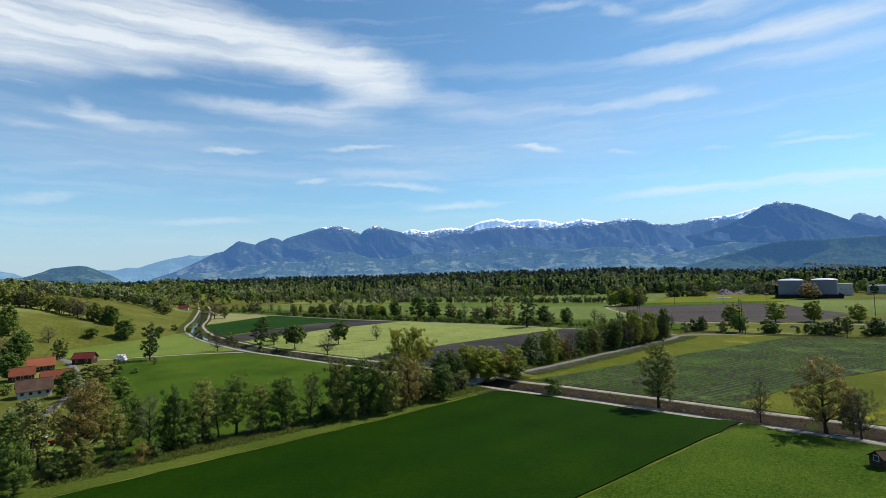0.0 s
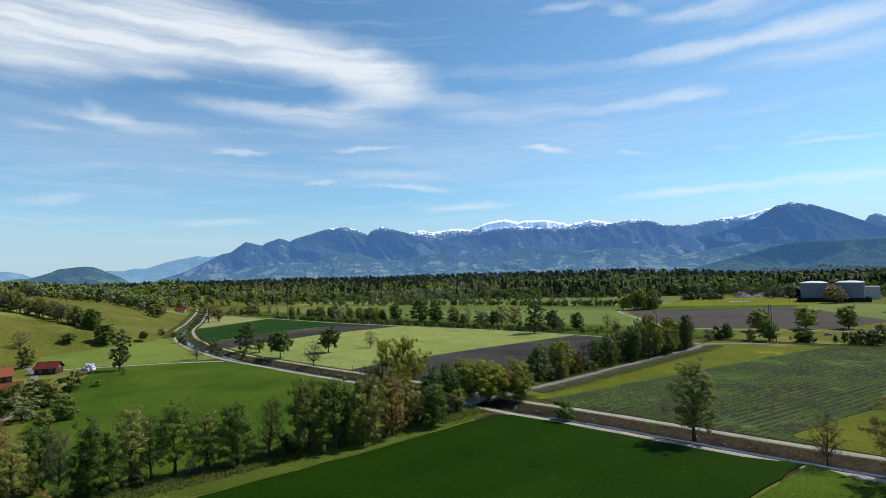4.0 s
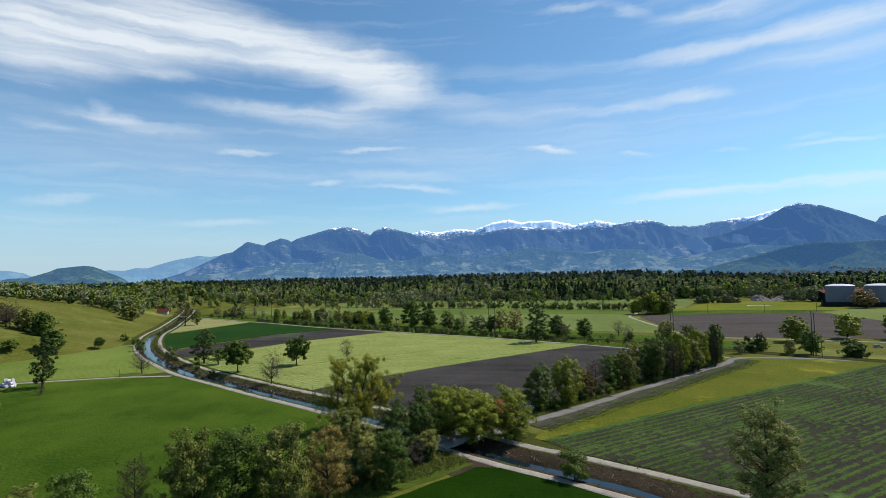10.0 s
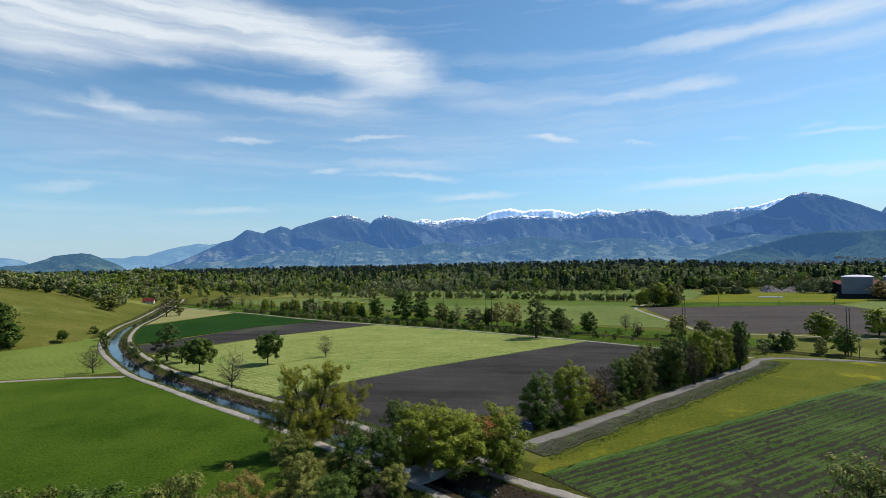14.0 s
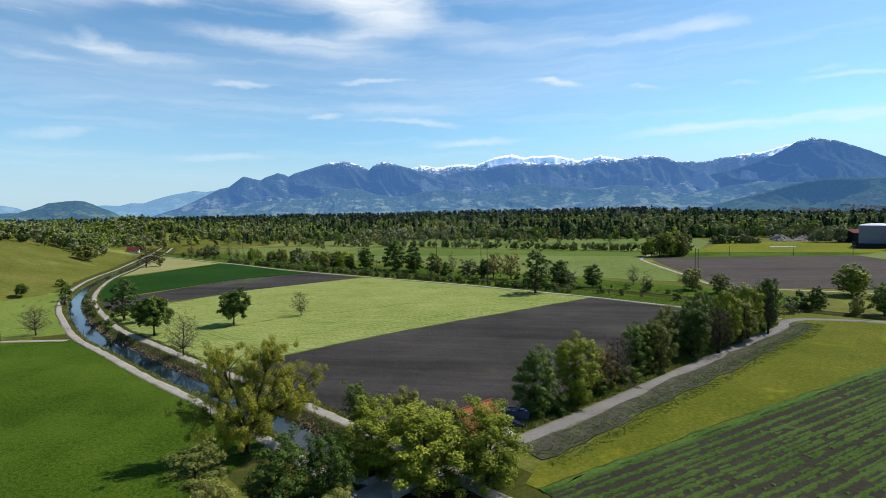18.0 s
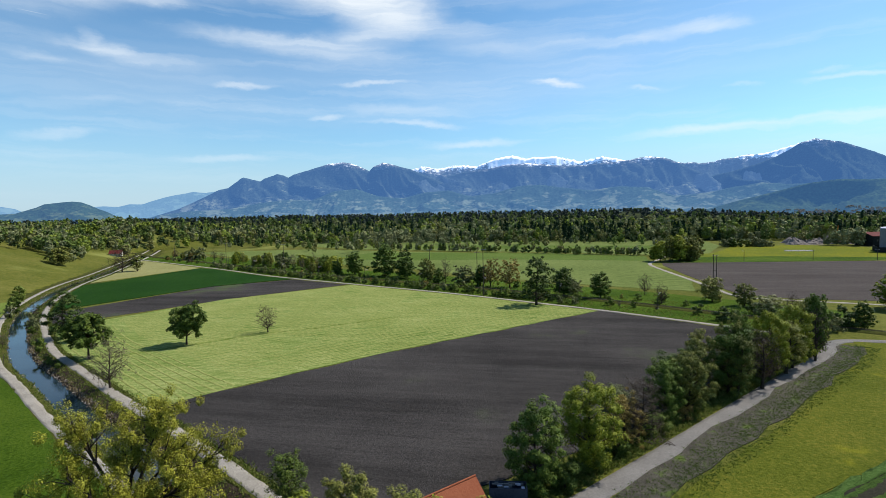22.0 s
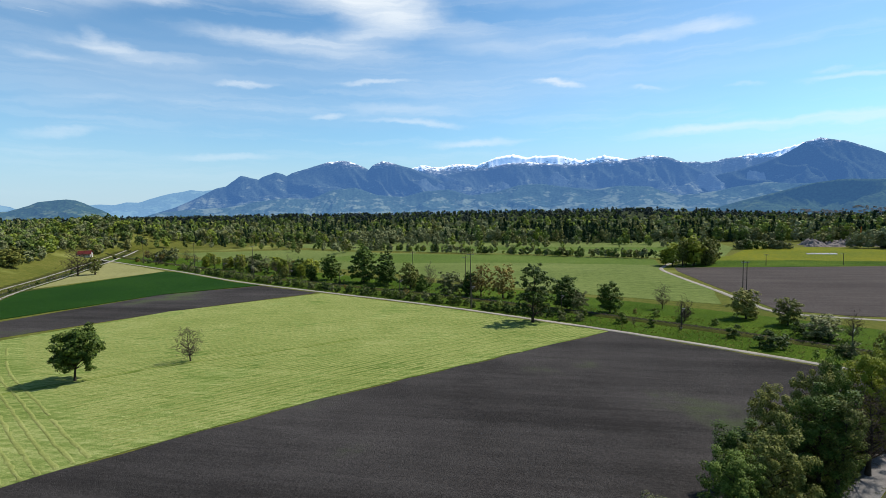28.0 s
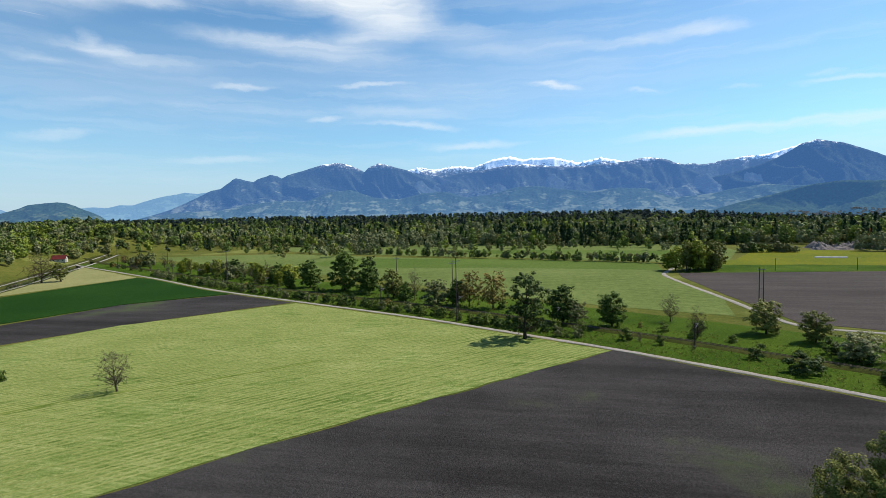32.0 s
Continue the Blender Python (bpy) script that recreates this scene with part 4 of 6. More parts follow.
for i in range(34):
    s = i / 33
    p = smooth_line(ROAD[4:11], 1.0)
    q = p[int(s * (len(p) - 1))] + np.array([-0.75, 0.66]) * rngp.uniform(3.5, 8)
    tree(rngp.choice(["shrub", "darkbush", "shrub", "bronzebush"]), q[0], q[1], rngp.uniform(2.2, 4.5), group="shrubs along the farm road")
# shrubs and trees along the railway
line = smooth_line(FIELD_PATH, 1.0)
side = side_way(line)
for i in range(120):
    k = int((0.3 + 0.55 * i / 119) * (len(line) - 1))
    p = line[k] - side[k] * rngp.uniform(4.5, 10)
    tree(rngp.choice(["shrub", "darkbush", "shrub", "palebush", "darkbush"]), p[0], p[1], rngp.uniform(2.4, 4.4), group="shrubs along the field track")
for i in range(90):
    k = int(rngp.uniform(0.1, 0.99) * (len(line) - 1))
    p = line[k] - side[k] * rngp.choice([rngp.uniform(13, 17), rngp.uniform(28, 38)])
    tree(rngp.choice(["shrub", "darkbush", "palebush", "shrub", "barebush", "bronzebush"]), p[0], p[1], rngp.uniform(2.2, 4.8), group="shrubs along the railway")
for i in range(40):
    k = int(rngp.uniform(0.06, 0.55) * (len(line) - 1))
    p = line[k] - side[k] * rngp.uniform(28, 46)
    tree(rngp.choice(["olive", "darkmaple", "bronze", "palebush", "bare", "slim", "maple"]), p[0], p[1], rngp.uniform(7, 13), group="trees along the railway")
for row in [("darkmaple", -124, 487, 22, 17), ("mistle", -108, 485, 20, 13, 1), ("darkmaple", -104, 474, 14, 13), ("olive", -84, 459, 15, 12), ("bare", -70, 452, 15, 8), ("darkmaple", -74, 449, 9, 7), ("greytree", -56, 440, 12, 13), ("bronze", -38, 436, 16, 12), ("bronze", -26, 432, 16, 15), ("darkmaple", -45, 440, 12, 9),
            ("darkmaple", 5, 403, 14, 12), ("greytree", 11, 401, 8, 8), ("darkmaple", 24, 398, 12.5, 10.5), ("bare", 48, 410, 10.4, 8), ("bare", 51, 382, 9, 8), ("olive", 76, 391, 11.5, 10.5), ("olive", 87, 380, 10, 9), ("darkbush", 67.5, 344, 5.3, 8), ("greytree", 88, 358, 8, 11), ("bare", 97, 357, 9, 7),
            ("darkmaple", -152, 497, 16, 14), ("maple", -178, 518, 12.5, 14), ("darkmaple", -190, 522, 12, 11), ("bare", -203, 532, 12, 10), ("maple", -219, 540, 12, 10), ("darkmaple", -240, 548, 13, 12),
            ("maple", 146, 377, 14, 16), ("maple", 181, 391, 14.8, 14.5), ("maple", 206, 388, 15.2, 12.5), ("bronze", 331, 655, 18.5, 25), ("maple", 234, 384, 12.5, 12), ("darkmaple", 132, 326, 12, 10)]:
    tree(*row)
for x, y, h in [(99, 594, 24), (108, 598, 24), (92, 597, 19), (118, 602, 22), (127, 620, 22), (112, 612, 20), (104, 604, 21), (88, 602, 14), (122, 608, 17)]:
    tree(rngp.choice(["olive", "maple", "olive", "slim"]), x, y, h * 0.9, group="trees beside the white track")
for i in range(40):
    s = rngp.random()
    p = np.array([98, 330]) * (1 - s) + np.array([260, 285]) * s + np.array([0.3, 0.95]) * rngp.uniform(-2, 12)
    tree(rngp.choice(["olive", "darkmaple", "shrub", "darkbush", "palebush", "slim", "darkmaple"]), p[0], p[1], rngp.uniform(4, 10), group="trees of the field hedge")


# ---- far woods ----
def far_templates(n):
    out = []
    for seed in range(10):
        rng = np.random.default_rng(seed)
        count = int(rng.integers(9, 15))
        lumps = rng.normal(0, 1, (count, 3)) * np.array([1, 1, 0.9]) + np.array([0, 0, 0.15])
        lumps /= np.linalg.norm(lumps, axis=1)[:, None]
        lumps *= rng.uniform(0.55, 1.0, (count, 1))
        size = rng.uniform(0.1, 0.17, count)
        tall = rng.uniform(0.33, 0.42)
        k = rng.integers(0, count, n)
        w = rng.normal(0, 1, (n, 3)) + np.array([0, 0, 0.35])
        w /= np.linalg.norm(w, axis=1)[:, None]
        c = lumps[k] * np.array([0.25, 0.25, tall]) + w * (size[k] * rng.uniform(0.75, 1.0, n))[:, None] + np.array([0, 0, 0.49])
        c[:, 2] = np.maximum(c[:, 2], 0.03)
        big = 0.1
        if seed > 6:
            u = rng.random(n) ** 1.3
            a = rng.random(n) * 6.283
            rad = 0.22 * (1.03 - u) * (0.75 + 0.25 * np.sin(u * 40 + a * 2))
            c = np.column_stack([np.cos(a) * rad, np.sin(a) * rad, 0.06 + 0.94 * u])
            w = np.column_stack([np.cos(a), np.sin(a), np.full(n, 0.5)])
            big = 0.08
        up = w + rng.normal(0, 0.3, (n, 3))
        a = np.cross(up, rng.normal(0, 1, (n, 3)))
        a /= np.linalg.norm(a, axis=1)[:, None]
        b = np.cross(a, up)
        b /= np.linalg.norm(b, axis=1)[:, None]
        s = big * (84 / n) ** 0.42 * rng.uniform(0.6, 1.35, (n, 1))
        out.append(np.stack([c - a * s * 0.7 - b * s * 0.8, c + a * s * 1.1, c - a * s * 0.7 + b * s * 0.8], axis=1).reshape(-1, 3))
    return out


FAR = (far_templates(170), far_templates(60))


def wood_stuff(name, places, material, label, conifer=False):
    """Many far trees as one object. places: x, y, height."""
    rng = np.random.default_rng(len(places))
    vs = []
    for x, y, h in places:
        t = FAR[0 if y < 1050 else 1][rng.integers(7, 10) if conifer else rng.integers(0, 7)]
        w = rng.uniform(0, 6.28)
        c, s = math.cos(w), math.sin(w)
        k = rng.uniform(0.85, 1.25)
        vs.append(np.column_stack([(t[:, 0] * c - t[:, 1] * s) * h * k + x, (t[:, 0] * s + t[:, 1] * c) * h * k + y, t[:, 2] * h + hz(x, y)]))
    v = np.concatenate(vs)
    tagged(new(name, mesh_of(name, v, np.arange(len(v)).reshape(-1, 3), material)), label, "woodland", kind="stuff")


def far_woods():
    rng = random.Random(77)
    sets = {k: [] for k in ("far_mid", "far_olive", "far_grey", "far_dark", "far_fresh", "far_hazed", "needle")}

    def put(x, y, h):
        grove = math.sin(x * 0.013 + 1.3) + math.cos(y * 0.011 + x * 0.004) + rng.gauss(0, 0.6)
        if (grove > 1.0 and 850 < y < 1400) or (900 < y < 1700 and rng.random() < 0.1) or (880 < y < 1250 and 20 < x < 150 and rng.random() < 0.5):
            sets["needle"].append((x, y, h * 1.1))
        # the farthest trees mostly take the leaf colour with haze painted in
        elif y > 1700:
            sets[rng.choice(["far_dark", "far_hazed", "far_hazed", "far_hazed", "far_mid"])].append((x, y, h * rng.uniform(0.8, 1.0)))
        elif grove < -1.2:
            sets["far_grey"].append((x, y, h))
        else:
            sets[rng.choice(["far_mid", "far_dark", "far_olive", "far_fresh", "far_grey", "far_olive", "far_mid", "far_mid", "far_grey", "far_fresh"])].append((x, y, h))
    # edge of the wood, by x
    for i in range(6400):
        f = rng.random() ** 1.7
        y = 770 + 2350 * f
        x = rng.uniform(-1.25 * y - 60, 0.62 * y + 60)
        edge = np.interp(x, [-900, -500, -253, -148, 47, 129, 180, 330, 420, 700], [960, 960, 905, 950, 900, 915, 905, 905, 850, 780])
        if y < edge or (x > 500 and y > 2700):
            continue
        put(x, y, rng.uniform(13, 26) * (1 if y < 1600 else 1.1))
    for i in range(420):
        x = rng.uniform(-820, 420)
        edge = np.interp(x, [-900, -500, -253, -148, 47, 129, 180, 330, 420, 700], [960, 960, 905, 950, 900, 915, 905, 905, 850, 780])
        put(x, edge + abs(rng.gauss(0, 18)), rng.uniform(10, 22))
    # hedges across the far meadow
    for i in range(150):
        s = rng.random()
        x = -235 + 335 * s
        put(x, np.interp(x, [-230, -174, -52, 15, 90, 100], [782, 760, 711, 684, 661, 655]) + rng.gauss(0, 2.5), rng.uniform(6, 11))
    for i in range(60):
        x = rng.uniform(-560, -230)
        put(x, 760 + (-230 - x) * 0.5 + rng.gauss(0, 30), rng.uniform(8, 18))
    for i in range(110):
        x = rng.uniform(-330, 190)
        y = 800 + 0.12 * abs(x) + rng.choice([0, 55, 55]) + rng.gauss(0, 5)
        put(x, y, rng.uniform(6, 15))
    for i in range(150):
        w, s = radians(rng.uniform(-51, -40.5)), rng.uniform(720, 900)
        put(s * math.sin(w), s * math.cos(w), rng.uniform(13, 20))
    # the wooded knoll and the crest of the hill
    for i in range(300):
        x, y = -690 + rng.gauss(0, 65), 850 + rng.gauss(0, 65)
        put(x, y, rng.uniform(12, 20))
    for i in range(420):
        a = rng.uniform(60, 640)
        d = rng.uniform(175, 330) if a < 330 else rng.uniform(60 + (a - 330) * -0.1, 300)
        put(-354 - 0.57 * a - 0.82 * d, 438 + 0.82 * a - 0.57 * d, rng.uniform(11, 20))
    for i in range(150):
        a = rng.uniform(330, 640)
        d = rng.uniform(14, 60)
        put(-354 - 0.57 * a - 0.82 * d, 438 + 0.82 * a - 0.57 * d, rng.uniform(8, 17))
    # right of the storage tanks
    for i in range(260):
        put(rng.uniform(300, 820), rng.uniform(770, 900), rng.uniform(12, 22))
    for i in range(120):
        put(rng.uniform(430, 700), rng.uniform(500, 760), rng.uniform(8, 18))
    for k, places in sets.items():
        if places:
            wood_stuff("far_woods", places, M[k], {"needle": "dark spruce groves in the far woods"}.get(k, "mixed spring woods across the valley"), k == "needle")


far_woods()


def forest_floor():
    """A dark sheet added between the far trees in place of the bright grass, following the rise of the valley floor."""
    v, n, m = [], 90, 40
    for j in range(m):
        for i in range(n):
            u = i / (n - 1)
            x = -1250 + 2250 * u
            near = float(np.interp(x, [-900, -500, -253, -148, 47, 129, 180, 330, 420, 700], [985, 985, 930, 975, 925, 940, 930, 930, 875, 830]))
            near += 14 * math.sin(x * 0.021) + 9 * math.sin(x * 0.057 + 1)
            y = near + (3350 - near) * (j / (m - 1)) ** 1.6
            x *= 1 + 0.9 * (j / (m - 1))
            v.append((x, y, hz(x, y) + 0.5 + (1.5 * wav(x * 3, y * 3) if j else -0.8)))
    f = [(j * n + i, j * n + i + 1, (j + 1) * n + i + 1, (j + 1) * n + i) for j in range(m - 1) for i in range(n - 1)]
    structure("forest_floor", mesh_of("forest_floor", v, f, M["undergrowth"], True), "dark floor sheet of the valley woods", "undergrowth")


forest_floor()


# ---- mountains ----
def ridged(x, y, seed, octaves=5):
    out, amp, freq = 0.0, 1.0, 1.0
    for o in range(octaves):
        n = noise.noise(Vector((x * freq + seed, y * freq, seed * 3.7 + o)))
        out += amp * (1 - abs(n) * 2)
        amp *= 0.5
        freq *= 2.1
    return out / 1.9


def mountain_material(name, haze, forest, meadow, snow_line, open_land=0.52, high=430.0):
    """Forest, alpine meadows in the lower zone, rock and snow in the upper one; the blue haze of the distance is put in
    as emission.
    """
    m = bpy.data.materials.new(name)
    m.use_nodes = True
    t = m.node_tree
    b = t.nodes["Principled BSDF"]
    pos = nd(t, "ShaderNodeNewGeometry").outputs["Position"]
    z = nd(t, "ShaderNodeSeparateXYZ", {0: pos}).outputs[2]
    wide = nd(t, "ShaderNodeMapping", {"Vector": pos, "Scale": (1, 1, 2.6)}).outputs[0]
    n1 = nd(t, "ShaderNodeTexNoise", {"Vector": wide, "Scale": 0.0062, "Detail": 9.0, "Roughness": 0.66}).outputs[0]
    n2 = nd(t, "ShaderNodeTexNoise", {"Vector": pos, "Scale": 0.07, "Detail": 6.0, "Roughness": 0.75}).outputs[0]
    n3 = nd(t, "ShaderNodeTexNoise", {"Vector": wide, "Scale": 0.03, "Detail": 5.0, "Roughness": 0.7}).outputs[0]
    zone = nd(t, "ShaderNodeMapRange", {0: z, 1: 60.0, 2: high, 3: 0.03, 4: -0.09}).outputs[0]
    patch = mth(t, "ADD", mth(t, "ADD", mth(t, "MULTIPLY", n1, 0.72), mth(t, "MULTIPLY", n3, 0.28)), zone)
    clear = nd(t, "ShaderNodeMapRange", {0: patch, 1: open_land, 2: open_land + 0.035}).outputs[0]
    woods = mix(t, nd(t, "ShaderNodeMapRange", {0: n2, 1: 0.36, 2: 0.66}).outputs[0], (*[c * 0.25 for c in forest], 1), (*[c * 1.25 for c in forest], 1))
    grass = mix(t, n3, (*[c * 0.6 for c in meadow], 1), (*[c * 1.25 for c in meadow], 1))
    col = mix(t, mth(t, "MULTIPLY", clear, 0.85), woods, grass)
    if snow_line:
        ragged = mth(t, "ADD", mth(t, "MULTIPLY", n1, 0.35), mth(t, "ADD", mth(t, "MULTIPLY", n3, 0.35), mth(t, "MULTIPLY", n2, 0.3)))
        edge = mth(t, "ADD", z, mth(t, "MULTIPLY", mth(t, "SUBTRACT", ragged, 0.5), 620.0))
        rock = nd(t, "ShaderNodeMapRange", {0: edge, 1: snow_line - 45, 2: snow_line - 20, 3: 0.0, 4: 0.6}).outputs[0]
        col = mix(t, rock, col, (0.16, 0.155, 0.15, 1))
        f = nd(t, "ShaderNodeMapRange", {0: edge, 1: snow_line, 2: snow_line + 16}).outputs[0]
        col = mix(t, f, col, (0.85, 0.87, 0.9, 1))
    t.links.new(col, b.inputs["Base Color"])
    b.inputs["Roughness"].default_value = 1.0
    b.inputs["Specular IOR Level"].default_value = 0.0
    # even blue glow over the slopes, standing in for haze in the air
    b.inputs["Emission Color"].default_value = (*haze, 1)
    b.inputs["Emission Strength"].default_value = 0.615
    return m


def range_mesh(name, ridge, foot, crest_at, rows, material, label, seed, carve=0.55, step=0.1, bulge=1.1, jag=5.0):
    """A far range as a height field round the valley, with spurs and gullies running down from its crest.
    ridge: azimuth in degrees and height of the crest. Gives a function for the height at an azimuth and a share of the slope."""
    az = np.arange(ridge[0][0], ridge[-1][0] + step, step)
    top = np.interp(az, [r[0] for r in ridge], [r[1] for r in ridge])
    top = top + np.array([jag * min(1.0, h / 250) * (0.7 * noise.noise(Vector((a * 0.9, seed, 0))) - 0.8 * abs(noise.noise(Vector((a * 1.7, seed, 2)))) + 0.35 * noise.noise(Vector((a * 4.3, seed, 4))) + 0.2) for a, h in zip(az, top)])
    us = np.linspace(0, 1, rows)
    Z = np.zeros((rows, len(az)))
    for j, u in enumerate(us):
        for i, a in enumerate(az):
            side = 0.9 * noise.noise(Vector((a * 0.12, u * 1.6, seed + 5)))
            n = ridged(a * 0.2 + side, u * 0.9 + 0.03 * a, seed, 6)
            z = top[i] * (u ** bulge) * (1 - carve * max(0.0, 1.0 - n) * (1 - u ** 6) * 1.3)
            z += 16 * (ridged(a * 0.8 + side, u * 3.5, seed + 9, 3) - 0.5) * u * (1 - u ** 4) * min(1, top[i] / 200)
            Z[j, i] = z
    verts = []
    shape = list(zip(us, Z)) + [(1.06, Z[-1] * 0.9), (1.2, Z[-1] * 0.55)]
    for u, row in shape:
        r = foot + (crest_at - foot) * u
        for a, z in zip(az, row):
            verts.append((math.sin(radians(a)) * r, 72 + math.cos(radians(a)) * r, max(z, -2) - 1.0 if u > 0 else -6.0))
    n = len(az)
    faces = [(j * n + i, j * n + i + 1, (j + 1) * n + i + 1, (j + 1) * n + i) for j in range(len(shape) - 1) for i in range(n - 1)]
    structure(name, mesh_of(name, verts, faces, material, True), label, "mountains")

    def ground(a, u):
        col = min(len(az) - 1, max(0, int((a - az[0]) / step)))
        return float(np.interp(u, us, Z[:, col]))
    return ground


# the first colour of each is the haze it emits, strongest on the pale range
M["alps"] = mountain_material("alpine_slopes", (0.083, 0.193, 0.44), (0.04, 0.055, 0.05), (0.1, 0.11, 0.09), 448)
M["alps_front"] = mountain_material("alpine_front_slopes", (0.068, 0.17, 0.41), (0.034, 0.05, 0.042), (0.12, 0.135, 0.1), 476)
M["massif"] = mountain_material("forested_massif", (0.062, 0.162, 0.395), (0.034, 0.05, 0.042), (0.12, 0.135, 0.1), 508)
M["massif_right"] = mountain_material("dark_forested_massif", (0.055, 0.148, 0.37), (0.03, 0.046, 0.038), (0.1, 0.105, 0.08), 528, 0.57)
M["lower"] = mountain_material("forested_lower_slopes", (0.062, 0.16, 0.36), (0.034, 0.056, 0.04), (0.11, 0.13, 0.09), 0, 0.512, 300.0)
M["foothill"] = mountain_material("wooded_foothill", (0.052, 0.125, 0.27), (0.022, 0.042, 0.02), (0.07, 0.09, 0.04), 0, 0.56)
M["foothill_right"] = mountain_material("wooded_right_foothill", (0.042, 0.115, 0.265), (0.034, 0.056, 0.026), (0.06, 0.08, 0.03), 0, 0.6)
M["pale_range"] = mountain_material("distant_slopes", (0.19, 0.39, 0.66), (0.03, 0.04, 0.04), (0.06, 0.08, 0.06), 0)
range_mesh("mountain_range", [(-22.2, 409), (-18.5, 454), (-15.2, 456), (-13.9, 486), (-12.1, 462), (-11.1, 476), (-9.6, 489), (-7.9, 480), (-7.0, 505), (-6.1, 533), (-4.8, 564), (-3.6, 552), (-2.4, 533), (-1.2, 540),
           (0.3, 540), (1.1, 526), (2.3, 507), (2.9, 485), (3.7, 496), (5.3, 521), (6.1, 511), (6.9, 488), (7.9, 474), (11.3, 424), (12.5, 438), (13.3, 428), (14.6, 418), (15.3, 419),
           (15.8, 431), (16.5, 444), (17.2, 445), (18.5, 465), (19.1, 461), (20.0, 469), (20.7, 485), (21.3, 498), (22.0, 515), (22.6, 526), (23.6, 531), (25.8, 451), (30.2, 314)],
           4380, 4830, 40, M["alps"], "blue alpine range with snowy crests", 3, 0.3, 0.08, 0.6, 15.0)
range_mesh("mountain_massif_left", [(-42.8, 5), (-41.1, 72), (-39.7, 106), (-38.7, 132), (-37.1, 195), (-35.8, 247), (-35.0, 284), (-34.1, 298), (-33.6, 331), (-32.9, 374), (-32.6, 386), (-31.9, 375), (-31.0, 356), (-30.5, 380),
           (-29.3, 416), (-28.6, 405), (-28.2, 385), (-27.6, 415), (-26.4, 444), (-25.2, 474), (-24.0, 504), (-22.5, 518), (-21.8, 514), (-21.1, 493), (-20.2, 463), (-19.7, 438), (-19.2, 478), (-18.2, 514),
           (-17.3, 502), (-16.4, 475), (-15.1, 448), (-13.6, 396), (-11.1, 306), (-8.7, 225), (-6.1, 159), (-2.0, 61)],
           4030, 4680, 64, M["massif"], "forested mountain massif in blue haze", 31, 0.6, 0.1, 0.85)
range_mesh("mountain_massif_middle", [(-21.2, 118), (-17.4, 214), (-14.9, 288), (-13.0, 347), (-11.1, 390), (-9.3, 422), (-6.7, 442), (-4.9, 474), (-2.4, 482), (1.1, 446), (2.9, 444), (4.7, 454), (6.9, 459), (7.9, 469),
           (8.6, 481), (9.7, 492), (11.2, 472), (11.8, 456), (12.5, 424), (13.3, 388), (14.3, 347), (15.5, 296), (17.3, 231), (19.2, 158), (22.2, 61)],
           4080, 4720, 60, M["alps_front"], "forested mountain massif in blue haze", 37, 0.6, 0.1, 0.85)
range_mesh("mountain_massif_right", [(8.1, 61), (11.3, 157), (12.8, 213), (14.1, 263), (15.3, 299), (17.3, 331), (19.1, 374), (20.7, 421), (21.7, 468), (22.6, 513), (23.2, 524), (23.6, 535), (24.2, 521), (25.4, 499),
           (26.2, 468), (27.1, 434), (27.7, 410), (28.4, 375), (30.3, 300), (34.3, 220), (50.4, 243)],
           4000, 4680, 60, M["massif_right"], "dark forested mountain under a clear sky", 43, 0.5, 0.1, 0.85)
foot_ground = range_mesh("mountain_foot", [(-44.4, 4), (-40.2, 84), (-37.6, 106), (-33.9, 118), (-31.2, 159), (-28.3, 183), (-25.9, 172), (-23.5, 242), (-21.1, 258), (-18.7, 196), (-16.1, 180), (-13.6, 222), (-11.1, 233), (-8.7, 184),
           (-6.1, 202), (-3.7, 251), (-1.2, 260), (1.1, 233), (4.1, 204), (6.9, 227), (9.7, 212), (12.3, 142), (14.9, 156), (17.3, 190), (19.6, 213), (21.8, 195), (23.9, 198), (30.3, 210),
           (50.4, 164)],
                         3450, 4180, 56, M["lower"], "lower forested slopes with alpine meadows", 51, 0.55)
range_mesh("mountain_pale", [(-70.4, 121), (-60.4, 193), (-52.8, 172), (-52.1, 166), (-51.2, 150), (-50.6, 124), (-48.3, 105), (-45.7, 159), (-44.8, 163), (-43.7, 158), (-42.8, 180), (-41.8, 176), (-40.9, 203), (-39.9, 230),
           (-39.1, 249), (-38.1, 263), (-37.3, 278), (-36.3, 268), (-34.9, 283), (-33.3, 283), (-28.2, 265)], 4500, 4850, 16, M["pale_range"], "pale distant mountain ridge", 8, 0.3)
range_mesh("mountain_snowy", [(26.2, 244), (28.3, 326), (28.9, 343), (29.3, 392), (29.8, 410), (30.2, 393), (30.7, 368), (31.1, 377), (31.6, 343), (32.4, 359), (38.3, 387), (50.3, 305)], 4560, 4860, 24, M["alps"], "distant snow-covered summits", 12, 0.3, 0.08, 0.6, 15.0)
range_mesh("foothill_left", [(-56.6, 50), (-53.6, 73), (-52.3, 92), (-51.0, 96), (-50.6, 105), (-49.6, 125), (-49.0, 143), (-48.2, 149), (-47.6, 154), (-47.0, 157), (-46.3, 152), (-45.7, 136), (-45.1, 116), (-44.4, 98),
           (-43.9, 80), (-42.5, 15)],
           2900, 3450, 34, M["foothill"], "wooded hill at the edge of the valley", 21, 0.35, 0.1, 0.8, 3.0)
